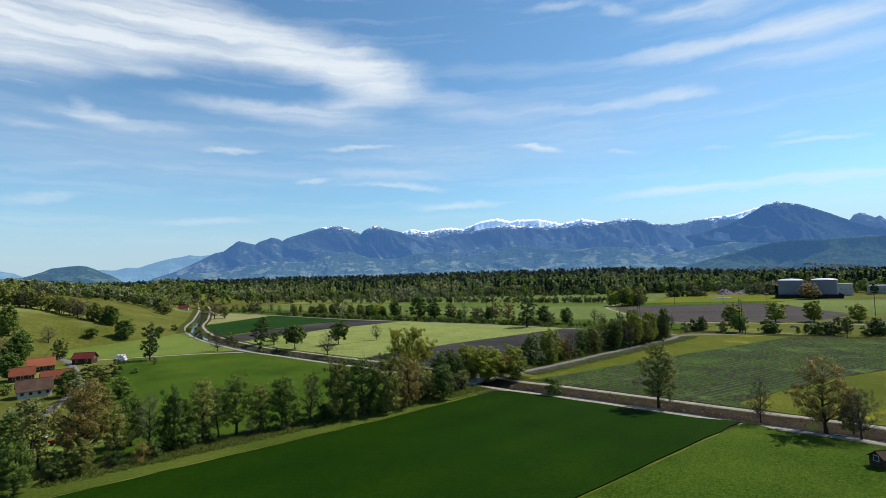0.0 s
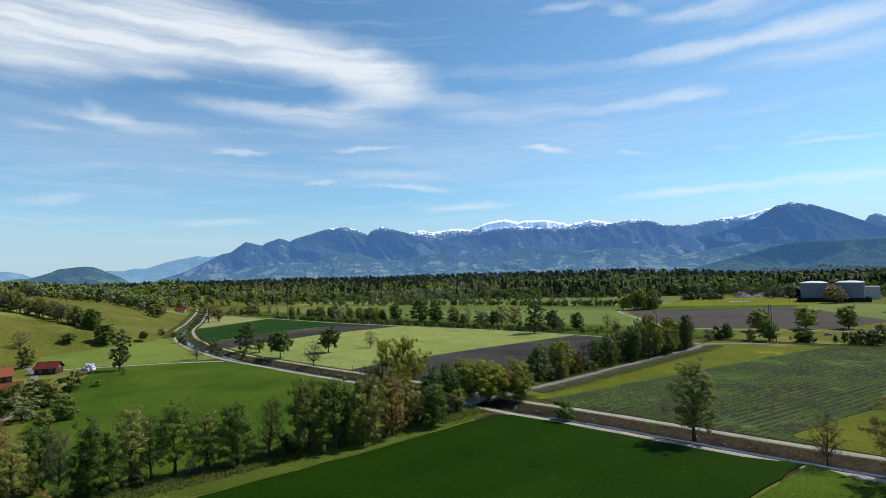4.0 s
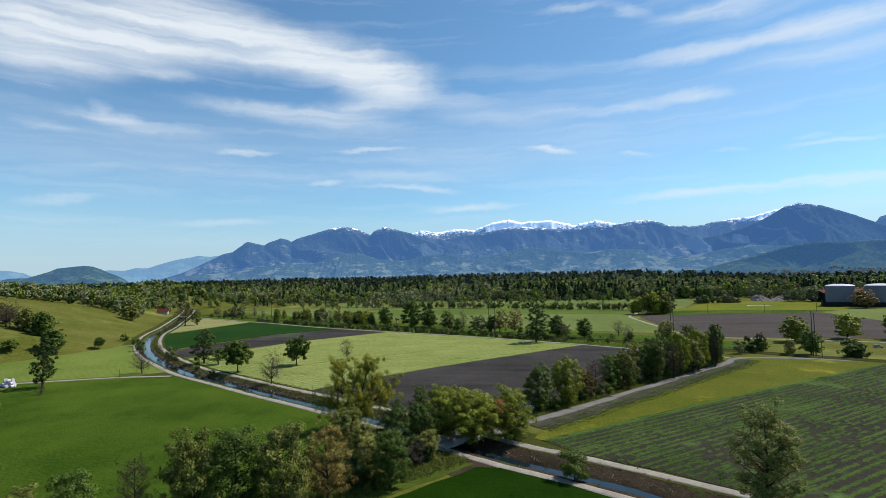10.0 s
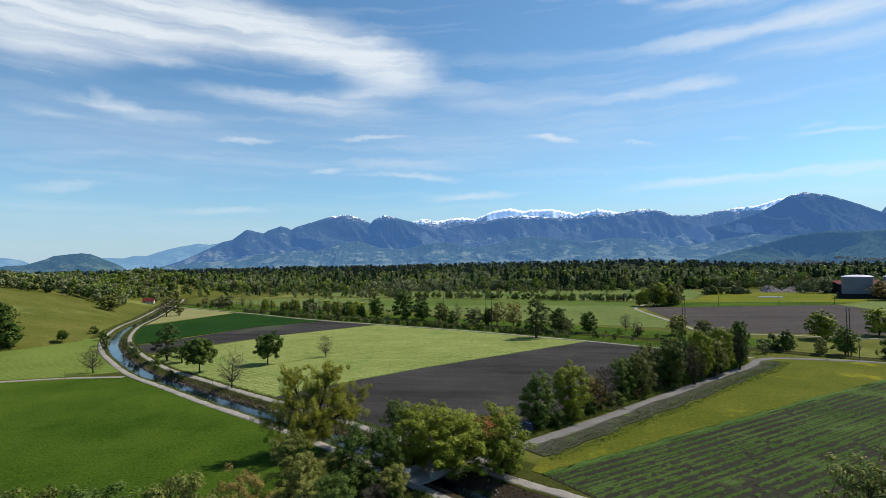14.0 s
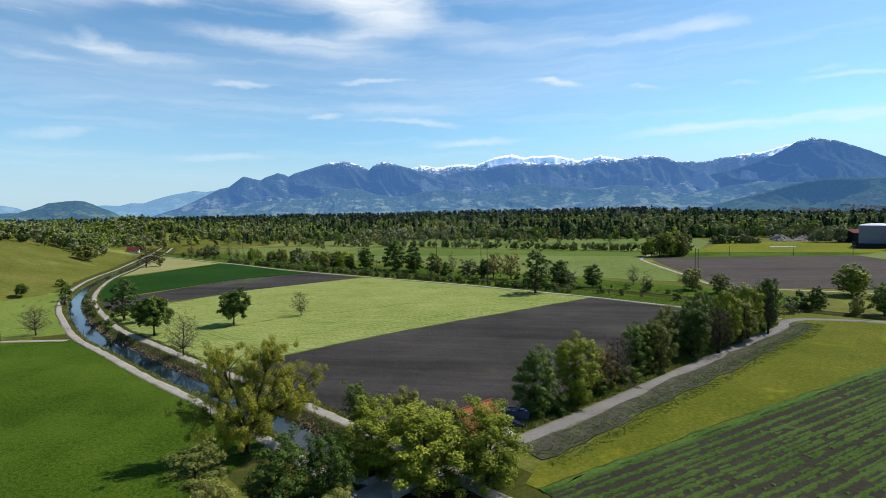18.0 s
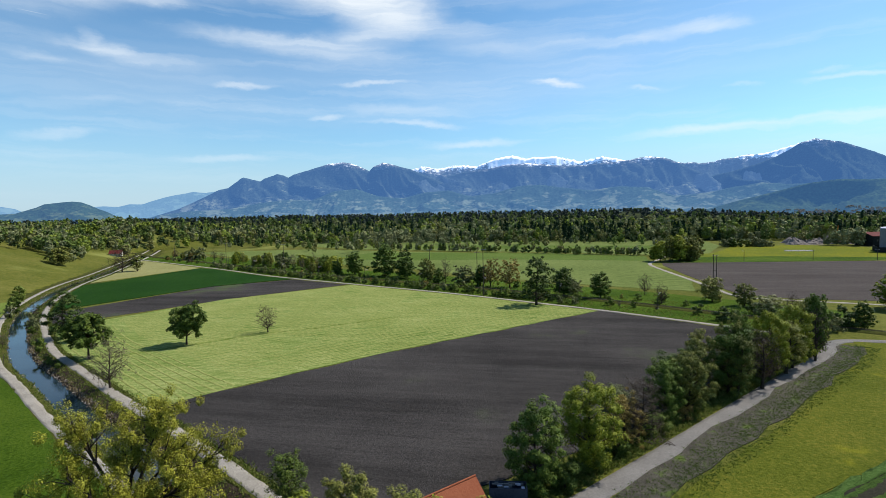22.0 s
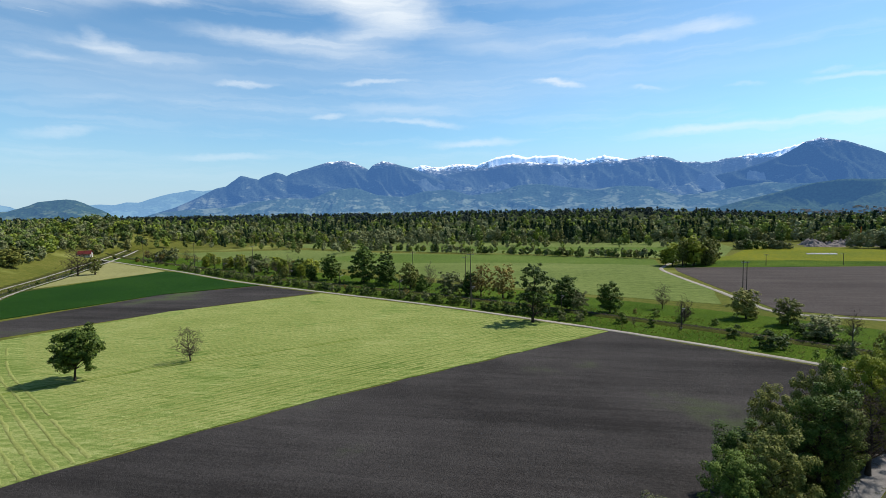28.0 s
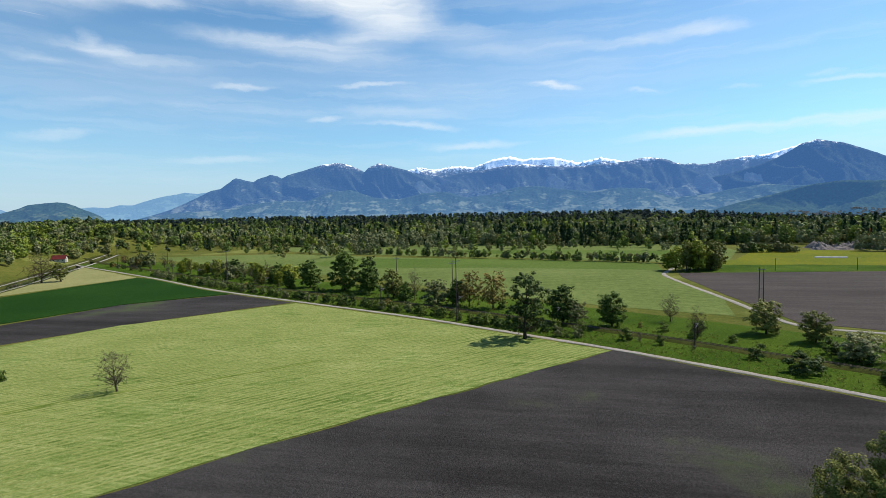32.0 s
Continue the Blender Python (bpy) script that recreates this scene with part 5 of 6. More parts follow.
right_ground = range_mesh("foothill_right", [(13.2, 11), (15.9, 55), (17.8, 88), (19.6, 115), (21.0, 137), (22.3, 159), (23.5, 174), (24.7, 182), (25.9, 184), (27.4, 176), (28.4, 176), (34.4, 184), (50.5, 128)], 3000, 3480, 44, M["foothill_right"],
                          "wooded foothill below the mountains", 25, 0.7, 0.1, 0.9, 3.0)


# ---- building materials ----
M["tile_red"] = surface("red_roof_tiles", [(0.12, 0.038, 0.025), (0.19, 0.062, 0.038), (0.27, 0.115, 0.07)], 0.25, 2.5, rough=0.8, bump=0.5, spread=0.25)
M["tile_orange"] = surface("orange_roof_tiles", [(0.2, 0.065, 0.035), (0.3, 0.1, 0.055), (0.38, 0.16, 0.09)], 0.2, 2.5, rough=0.8, bump=0.5, spread=0.25)
M["tile_maroon"] = surface("maroon_roof_sheet", [(0.09, 0.02, 0.022), (0.14, 0.03, 0.03), (0.17, 0.045, 0.04)], 0.2, 2, rough=0.6, bump=0.2)
M["tile_brown"] = surface("brown_roof_tiles", [(0.055, 0.035, 0.026), (0.09, 0.06, 0.045), (0.14, 0.1, 0.08)], 0.3, 2.5, rough=0.85, bump=0.5)
M["boards"] = surface("dark_stained_boards", [(0.05, 0.032, 0.02), (0.085, 0.055, 0.035), (0.12, 0.085, 0.06)], 0.4, 4, bump=0.4)
M["plaster"] = surface("pale_plaster", [(0.5, 0.48, 0.44), (0.62, 0.6, 0.55), (0.7, 0.68, 0.64)], 0.3, 3, bump=0.1)
M["concrete"] = surface("pale_concrete", [(0.36, 0.34, 0.31), (0.48, 0.46, 0.42), (0.56, 0.54, 0.5)], 0.3, 3, bump=0.2)
M["white"] = surface("white_film", [(0.7, 0.72, 0.74), (0.8, 0.81, 0.82)], 0.5, 3, rough=0.35, bump=0.1)
M["tank"] = surface("grey_tank_sheet", [(0.2, 0.225, 0.24), (0.25, 0.275, 0.295), (0.3, 0.325, 0.34)], 0.05, 0.6, rough=0.45, bump=0.05)
M["darkwall"] = surface("dark_green_wall", [(0.018, 0.024, 0.022), (0.03, 0.036, 0.033), (0.045, 0.05, 0.046)], 0.1, 1, bump=0.1)
M["glass"] = surface("dark_window_glass", [(0.02, 0.025, 0.03), (0.04, 0.05, 0.06)], 0.5, 2, rough=0.1, bump=0, spec=0.5)
M["carpaint"] = surface("dark_blue_car_paint", [(0.014, 0.018, 0.028), (0.024, 0.03, 0.042)], 0.5, 2, rough=0.25, bump=0, spec=0.6)
M["silver"] = surface("silver_car_paint", [(0.3, 0.31, 0.32), (0.42, 0.43, 0.44)], 0.5, 2, rough=0.3, bump=0, spec=0.6)
M["rubber"] = surface("tyre_rubber", [(0.015, 0.015, 0.015), (0.03, 0.03, 0.03)], 1, 5, rough=0.9, bump=0.1)
M["container"] = surface("blue_grey_steel_sheet", [(0.05, 0.065, 0.085), (0.085, 0.1, 0.125), (0.12, 0.13, 0.14)], 0.4, 3, rough=0.6, bump=0.2)
M["rubble"] = surface("heaped_rubble", [(0.1, 0.085, 0.08), (0.24, 0.21, 0.2), (0.42, 0.38, 0.36)], 0.08, 0.6, bump=1.0, bump_scale=1.0, spread=0.28)
M["red"] = surface("red_paint", [(0.3, 0.03, 0.02), (0.42, 0.05, 0.035)], 0.5, 4, rough=0.5, bump=0.1)
M["orange"] = surface("orange_machine_paint", [(0.5, 0.16, 0.03), (0.6, 0.22, 0.05)], 0.5, 4, rough=0.5, bump=0.1)
M["stone"] = surface("bank_stone", [(0.1, 0.088, 0.075), (0.21, 0.182, 0.155), (0.36, 0.32, 0.28)], 0.4, 4, bump=0.4, per_island=0.5)
M["tuft"] = surface("long_grass", [(0.07, 0.12, 0.02), (0.15, 0.215, 0.04), (0.3, 0.3, 0.1)], 0.08, 1.5, bump=0, per_island=0.5, translucent=0.5, spread=0.3)
M["drytuft"] = surface("dry_reeds", [(0.1, 0.075, 0.04), (0.19, 0.15, 0.085), (0.3, 0.25, 0.15)], 0.1, 1.5, bump=0, per_island=0.5, translucent=0.2, spread=0.3)


def box(bm, cx, cy, cz, sx, sy, sz, bevel=0.0):
    m = Matrix.Translation((cx, cy, cz)) @ Matrix.Diagonal((sx, sy, sz, 1))
    r = bmesh.ops.create_cube(bm, size=1.0, matrix=m)
    if bevel:
        edges = list({e for v in r["verts"] for e in v.link_edges})
        bmesh.ops.bevel(bm, geom=edges, offset=bevel, segments=2, affect="EDGES")


def cyl(bm, p, q, r0, r1=None, sides=12):
    p, q = Vector(p), Vector(q)
    d = q - p
    m = Matrix.Translation((p + q) / 2) @ d.to_track_quat("Z", "Y").to_matrix().to_4x4()
    bmesh.ops.create_cone(bm, cap_ends=True, segments=sides, radius1=r0, radius2=r0 if r1 is None else r1, depth=d.length, matrix=m)


def one_box(name, parent, mat, *dims, bevel=0.02, label=""):
    bm = bmesh.new()
    box(bm, *dims, bevel=bevel)
    return part(name, bm, mat, parent, label)


def house(name, at, turn, length, width, eave, ridge, wall, roof, label, category="house", over=0.7, windows=3, doors=1, chimney=False, group="", open_front=False):
    """A gabled house: ridge along its own x. Walls with gables, two roof slopes, windows with frames, doors."""
    ob = thing(name, (*at, hz(*at)), label, category, group, radians(turn))
    l2, w2 = length / 2, width / 2
    bm = bmesh.new()
    v = [bm.verts.new(p) for p in [(-l2, -w2, -0.4), (l2, -w2, -0.4), (l2, w2, -0.4), (-l2, w2, -0.4), (-l2, -w2, eave), (l2, -w2, eave), (l2, w2, eave), (-l2, w2, eave), (-l2, 0, ridge), (l2, 0, ridge)]]
    for f in [(0, 1, 5, 4), (2, 3, 7, 6), (1, 2, 6, 9, 5), (3, 0, 4, 8, 7)]:
        bm.faces.new([v[i] for i in f])
    part("wall", bm, wall, ob)
    slope = (ridge - eave) / w2
    for s in (-1, 1):
        bm = bmesh.new()
        y1, z1 = s * (w2 + over), eave - over * slope
        a = [(-l2 - over, 0, ridge + 0.1), (l2 + over, 0, ridge + 0.1), (l2 + over, y1, z1 + 0.1), (-l2 - over, y1, z1 + 0.1)]
        top = [bm.verts.new((x, y, z + 0.18)) for x, y, z in a]
        low = [bm.verts.new(p) for p in a]
        bm.faces.new(top)
        bm.faces.new(low[::-1])
        for i in range(4):
            j = (i + 1) % 4
            bm.faces.new((top[i], low[i], low[j], top[j]))
        slope_ob = part("roof", bm, roof, ob)
        if s == -1:
            bm = bmesh.new()
            cyl(bm, (-l2 - over, 0, ridge + 0.26), (l2 + over, 0, ridge + 0.26), 0.16, sides=8)
            part("ridge_cap", bm, roof, slope_ob)
    for side in (-1, 1):
        for i in range(windows):
            x = -l2 + length * (i + 0.5) / windows
            win = one_box("window", ob, M["plaster"], x, side * w2, eave * 0.58, 1.3, 0.16, 1.4)
            one_box("pane", win, M["glass"], x, side * (w2 + 0.05), eave * 0.58, 1.06, 0.1, 1.16)
    for side in (-1, 1):
        win = one_box("window", ob, M["plaster"], side * l2, 0, eave * 0.95, 0.16, 1.3, 1.3)
        one_box("pane", win, M["glass"], side * (l2 + 0.05), 0, eave * 0.95, 0.1, 1.06, 1.06)
    for i in range(doors):
        d = one_box("door", ob, M["boards"], l2, -w2 * 0.45 + i * w2 * 0.9, 1.35, 0.2, 2.4, 2.7)
        one_box("handle", d, M["zinc"], l2 + 0.12, -w2 * 0.45 + i * w2 * 0.9 + 0.9, 1.2, 0.08, 0.06, 0.3)
    if chimney:
        ch = one_box("chimney", ob, M["concrete"], l2 * 0.4, w2 * 0.25, ridge + 0.2, 0.7, 0.7, 2.0)
        one_box("chimney_cap", ch, M["boards"], l2 * 0.4, w2 * 0.25, ridge + 1.3, 0.9, 0.9, 0.12)
    return ob


def bale(at, group):
    ob = thing("silage_bale", (*at[:2], at[2] if len(at) > 2 else 0), "white film-wrapped silage bale", "bale", group, random.Random(int(at[0] * 10)).uniform(0, 3))
    bm = bmesh.new()
    cyl(bm, (0, -0.62, 0.64), (0, 0.62, 0.64), 0.64, sides=18)
    bmesh.ops.bevel(bm, geom=[e for e in bm.edges if len(e.link_faces) == 2 and e.calc_face_angle(0) > 1], offset=0.1, segments=2, affect="EDGES")
    part("film", bm, M["white"], ob)
    return ob


def car(at, turn, paint, label):
    ob = thing("parked_car", (*at, 0.05), label, "car", turn=radians(turn))
    bm = bmesh.new()
    side = [(-2.15, 0.35), (-2.2, 0.75), (-2.05, 0.98), (-1.85, 1.45), (-1.2, 1.5), (0.2, 1.46), (0.95, 1.02), (1.95, 0.86), (2.15, 0.62), (2.12, 0.35)]
    ring = [[bm.verts.new((x, y * (0.86 if z > 1.2 else 1.0), z)) for x, z in side] for y in (-0.88, 0.88)]
    bm.faces.new(ring[0])
    bm.faces.new(ring[1][::-1])
    for i in range(len(side)):
        j = (i + 1) % len(side)
        bm.faces.new((ring[0][i], ring[1][i], ring[1][j], ring[0][j]))
    body = part("body", bm, paint, ob)
    for s in (-1, 1):
        one_box("side_window", body, M["glass"], -0.55, s * 0.83, 1.22, 2.0, 0.06, 0.34)
        one_box("headlight", body, M["white"], 2.08, s * 0.62, 0.7, 0.1, 0.34, 0.16)
        one_box("tail_light", body, M["red"], -2.16, s * 0.68, 0.86, 0.08, 0.2, 0.24)
    for x in (-1.35, 1.35):
        for s in (-1, 1):
            bm = bmesh.new()
            cyl(bm, (x, s * 0.72, 0.32), (x, s * 0.92, 0.32), 0.32, sides=16)
            w = part("wheel", bm, M["rubber"], ob)
            bm = bmesh.new()
            cyl(bm, (x, s * 0.925, 0.32), (x, s * 0.94, 0.32), 0.2, sides=12)
            part("rim", bm, M["zinc"], w)
    return ob


def power_pole(x, y, tall, twin=False, turn=0.0, group="power line poles"):
    ob = thing("power_pole", (x, y, hz(x, y)), "twin wooden power pole with crossarms" if twin else "tall wooden power pole with a crossarm", "pole", group, turn)
    for dx in ((-0.9, 0.9) if twin else (0,)):
        bm = bmesh.new()
        cyl(bm, (dx, 0, -0.5), (dx, 0, tall * (1 if dx <= 0 else 0.96)), 0.24, 0.15, 10)
        part("pole", bm, M["pole"], ob)
    arm = one_box("crossarm", ob, M["zinc"], 0, 0, tall * 0.95, 3.6, 0.22, 0.22)
    for k in (-1.6, 0, 1.6):
        bm = bmesh.new()
        cyl(bm, (k, 0, tall * 0.95 + 0.1), (k, 0, tall * 0.95 + 0.55), 0.09, 0.06, 8)
        part("insulator", bm, M["concrete"], arm)
    if twin:
        one_box("brace", ob, M["pole"], 0, 0, tall * 0.55, 2.0, 0.16, 0.2)


def rail_mast(x, y, turn):
    ob = thing("railway_mast", (x, y, 0), "slim steel railway mast with a bracket arm", "mast", "railway masts", turn)
    bm = bmesh.new()
    cyl(bm, (0, 0, -0.3), (0, 0, 9.6), 0.17, 0.12, 8)
    part("mast", bm, M["pole"], ob)
    bm = bmesh.new()
    cyl(bm, (0, 0, 7.6), (0, 3.0, 7.2), 0.06, sides=6)
    cyl(bm, (0, 0, 6.2), (0, 3.0, 7.2), 0.06, sides=6)
    part("bracket_arm", bm, M["zinc"], ob)
    one_box("footing", ob, M["concrete"], 0, 0, 0.1, 0.8, 0.8, 0.5)


# ---- railway ----
base = smooth_line([(-620, 735)] + FIELD_PATH + [(140, 285), (230, 240)], 3.0)
rail_line = base - side_way(base) * 23.0
rail_side = side_way(rail_line)
structure("railway_embankment", loft("railway_embankment", rail_line, rail_side, [(-2.9, 0.0), (-1.6, 0.75), (1.6, 0.75), (2.9, 0.0)], M["verge"], wobble=0.1), "overgrown low bed of a railway line", "railway")
sleeper = bmesh.new()
box(sleeper, 0, 0, 0.82, 2.5, 0.26, 0.16)
sleeper_me = bpy.data.meshes.new("sleeper")
sleeper.to_mesh(sleeper_me)
sleeper.free()
sleeper_me.materials.append(M["pole"])
track = thing("railway_track", (0, 0, 0), "single railway track with steel rails on sleepers", "railway")
for o in (-0.72, 0.72):
    part("rail", loft("rail", rail_line, rail_side, [(o - 0.05, 0.9), (o - 0.04, 1.05), (o + 0.04, 1.05), (o + 0.05, 0.9)], M["steel"]), None, track)
fine = smooth_line([tuple(p) for p in rail_line[::4]], 1.3)
fs = side_way(fine)
pick = [i for i in range(len(fine)) if -70 < fine[i][0] < 110]
for i in pick[:300]:
    s = new("sleeper", sleeper_me)
    s.parent = track
    s.matrix_basis = Matrix.LocRotScale((fine[i][0], fine[i][1], 0), Euler((0, 0, math.atan2(fs[i][1], fs[i][0]))), None)
mast_line = smooth_line([tuple(p) for p in (base - side_way(base) * 19.6)[::5]], 1.0)
ms = side_way(mast_line)
start = int(np.argmin(np.abs(mast_line[:, 0] - 3)))
for i in range(start % 49, len(mast_line), 49):
    if -420 < mast_line[i][0] < 180:
        rail_mast(mast_line[i][0], mast_line[i][1], math.atan2(-ms[i][1], -ms[i][0]) - math.pi / 2)
for x, y, tall, twin, turn in [(132, 323, 22.5, True, 0.5), (-38, 401, 27, False, 0.6), (87.5, 427, 20.5, True, 0.2), (-214, 500, 25, False, 0.6), (-401, 603, 24, False, 0.6), (-47, 440, 22, False, 0.6),
                               (227, 352, 25, False, 0.4), (-300, 548, 24, False, 0.6), (-85, 470, 22, False, 0.6), (160, 600, 9, False, 0.2), (215, 606, 9, False, 0.2), (262, 606, 9, False, 0.2)]:
    power_pole(x, y, tall, twin, turn)


# ---- the bridge, the barn and what stands round it ----
bridge = thing("canal_bridge", (-25.5, 169.3, 0), "pale concrete farm bridge over the canal", "bridge", turn=math.atan2(0.835, 0.55))
one_box("deck", bridge, M["concrete"], 0, 0, 0.05, 15, 6.2, 0.5, bevel=0.05)
for s in (-1, 1):
    p = one_box("parapet", bridge, M["concrete"], 0.6, s * 2.9, 0.85, 9.0, 0.32, 1.1, bevel=0.04)
    one_box("coping", p, M["plaster"], 0.6, s * 2.9, 1.45, 9.3, 0.5, 0.12)
    one_box("abutment", bridge, M["concrete"], s * 5.2, 0, -1.3, 1.4, 6.0, 2.4, bevel=0.05)
house("field_barn", (-15.5, 189.5), 50, 8.5, 6.5, 3.2, 6.4, M["boards"], M["tile_orange"], "small boarded barn with a red tiled roof", "barn", windows=1, doors=1)
car((-8.0, 195.3), 5, M["carpaint"], "dark blue estate car parked by the trees")
box_ob = thing("skip_container", (-8.0, 199.2, 0), "blue-grey open container heaped with scrap", "container", turn=radians(8))
one_box("side_panel", box_ob, M["container"], 0, -1.15, 1.25, 6.0, 0.12, 2.3)
one_box("side_panel", box_ob, M["container"], 0, 1.15, 1.25, 6.0, 0.12, 2.3)
one_box("end_panel", box_ob, M["container"], -2.95, 0, 1.25, 0.12, 2.2, 2.3)
one_box("end_panel", box_ob, M["container"], 2.95, 0, 1.25, 0.12, 2.2, 2.3)
one_box("floor_panel", box_ob, M["container"], 0, 0, 0.15, 6.0, 2.3, 0.15)
for i in range(16):
    r = random.Random(i)
    one_box("scrap", box_ob, M["white"] if i % 3 == 0 else M["rubble"], r.uniform(-2.5, 2.5), r.uniform(-0.8, 0.8), 2.2 + r.uniform(-0.1, 0.25), r.uniform(0.4, 1.1), r.uniform(0.2, 0.6), r.uniform(0.15, 0.4))
for p in [(-9.6, 189.6), (-8.4, 190.0), (-9.0, 191.2), (-10.3, 191.0), (-9.4, 190.3, 1.22), (-11.3, 192.0)]:
    bale(p, "silage bales by the barn")
for x, y in [(-174, 249.5), (-124.5, 230.5), (-205, 243), (-90, 214)]:
    ob = thing("marker_post", (x, y, 0), "slim dark wooden marker post", "post", "posts along the canal")
    bm = bmesh.new()
    cyl(bm, (0, 0, -0.4), (0, 0, 4.2), 0.09, 0.07, 8)
    part("shaft", bm, M["pole"], ob)

# ---- the hamlet ----
house("farmhouse", (-261, 187), 50, 11, 8, 3.4, 6.8, M["boards"], M["tile_orange"], "farmhouse with an orange tiled roof", windows=4, chimney=True, group="houses of the hamlet")
house("farmhouse", (-245, 163), 50, 9, 7, 3.2, 6.2, M["boards"], M["tile_red"], "timber farmhouse with a dark red tiled roof", windows=3, group="houses of the hamlet")
house("farmhouse", (-220, 158), 52, 11, 7, 3.0, 6.0, M["boards"], M["tile_red"], "timber barn house with a weathered red roof", windows=3, group="houses of the hamlet")
house("farmhouse", (-205, 134), 52, 11, 8.5, 3.2, 6.8, M["plaster"], M["tile_brown"], "white-walled farmhouse with a brown tiled roof", windows=4, doors=2, group="houses of the hamlet")
house("garden_shed", (-257, 210), 20, 10, 7, 3.4, 6.0, M["boards"], M["tile_maroon"], "wooden shed with a maroon sheet roof", "shed", windows=2)
house("cottage", (-534, 662), 30, 13, 9, 3.6, 7.2, M["plaster"], M["tile_maroon"], "small white cottage with a dark red roof", windows=3, chimney=True)
house("farmhouse", (-520, 300), 40, 18, 13, 5, 10, M["boards"], M["tile_brown"], "brown timber farmhouse on the hill", windows=4)
for i in range(30):
    r = random.Random(i + 40)
    bale((-242 + r.uniform(-4.5, 4.5), 220 + r.uniform(-2.2, 2.2), (0, 1.2, 2.3)[0 if i < 16 else 1 if i < 25 else 2]) if i < 16 else (-242 + r.uniform(-2.5, 2.5), 220 + r.uniform(-1, 1), 1.2 if i < 25 else 2.3), "silage bale stack")
hut = house("field_hut", (73, 82), 20, 4, 3.2, 2.2, 3.4, M["boards"], M["tile_brown"], "small dark wooden field hut under a bare tree", "hut", windows=1, over=0.3)
tractor = thing("red_tractor", (-137, 78, 0), "small red tractor standing on the mown grass", "tractor", turn=0.6)
one_box("bonnet", tractor, M["red"], 0.9, 0, 1.15, 1.7, 0.8, 0.7, bevel=0.1)
one_box("cab", tractor, M["glass"], -0.6, 0, 1.9, 1.3, 1.3, 1.2, bevel=0.08)
one_box("cab_roof", tractor, M["white"], -0.6, 0, 2.58, 1.5, 1.5, 0.14, bevel=0.05)
for x, r in ((-0.7, 0.75), (1.3, 0.5)):
    for s in (-1, 1):
        bm = bmesh.new()
        cyl(bm, (x, s * 0.62, r), (x, s * 1.02, r), r, sides=16)
        part("wheel", bm, M["rubber"], tractor)

# trees of the hamlet and the hill
for row in [("mistle", -222, 219, 20, 11, 2), ("darkmaple", -322, 311, 14, 14), ("pear", -334, 293, 7.5, 9), ("shrub", -331, 380, 5.6, 6), ("olive", -444, 507, 16.6, 20), ("pear", -312, 337, 8), ("pear", -296, 352, 6), ("barebush", -209, 207, 4),
            ("olive", -603, 525, 17), ("darkmaple", -361, 252, 19.4, 11.5), ("bare", -341, 264, 11.1, 11.2), ("olive", -290, 225, 11.4, 9.0), ("olive", -188, 146, 10.1, 14.8), ("darkbush", -203, 172, 7.6, 8.6), ("darkmaple", -162, 132, 7.5, 7.8), ("darkmaple", -189, 133, 9.3, 7.7), ("palebush", -176, 129, 8.3, 9.8), ("darkmaple", -251, 162, 12.7, 10.0), ("palebush", -165, 94, 7.5, 8.9), ("darkmaple", -147, 75, 8.5, 6.2), ("bare", -322, 217, 13.7, 10.0), ("olive", -200, 146, 8.5, 7.1), ("olive", -157, 120, 6.2, 5.1), ("shrub", -200, 182, 2.5, 3.9), ("palebush", -168, 101, 5.6, 5.6), ("bare", -151, 93, 7.0, 5.3), ("shrub", -221, 135, 4.7, 5.8), ("olive", -125, 55, 6.5, 5.2), ("darkmaple", -112, 48, 10.7, 6.0), ("bronze", -126, 74, 9.8, 6.1), ("slim", -136, 73, 9.1, 6.1), ("darkmaple", -300, 205, 16), ("darkmaple", -318, 225, 17), ("olive", -290, 168, 14), ("darkmaple", -262, 140, 12), ("olive", -240, 120, 12)]:
    tree(*row)
rngq = random.Random(11)
hill_row = smooth_line([(-350, 329), (-362, 336), (-380, 334), (-403, 337), (-425, 332), (-470, 330), (-540, 345)], 1.0)
for i in range(58):
    s = i / 57
    x, y = hill_row[int(s * (len(hill_row) - 1))] + np.array([rngq.uniform(-3, 3), rngq.uniform(-5, 5)])
    tree(rngq.choice(["bare", "olive", "baretall", "slim", "olive", "baretall"] if s > 0.1 else ["olive", "darkmaple"]), x, y, rngq.uniform(12, 17), group="hedge row on the hill")
for i in range(16):
    tree(rngq.choice(["palebush", "shrub", "palebush"]), rngq.uniform(196, 246), 775 + rngq.uniform(-5, 6), rngq.uniform(6, 10), group="bushes behind the dandelion meadow")
for i in range(9):
    k = int(rngq.uniform(300, 640) * len(CANAL) / 1150)
    k = min(k, len(CANAL) - 1)
    p = CANAL[k] + CANAL_SIDE[k] * rngq.choice([-4.5, 5.2])
    tree(rngq.choice(["bare", "barebush", "palebush", "shrub"]), p[0], p[1], rngq.uniform(3, 8), 0.8, group="shrubs on the canal bank")
for i in range(20):
    k = rngq.randrange(int(len(CANAL) * 0.42), int(len(CANAL) * 0.8))
    p = CANAL[k] + CANAL_SIDE[k] * rngq.uniform(4.2, 6.6)
    tree(rngq.choice(["shrub", "palebush", "barebush", "darkbush"]), p[0], p[1], rngq.uniform(1.4, 3.2), group="shrubs on the canal bank")

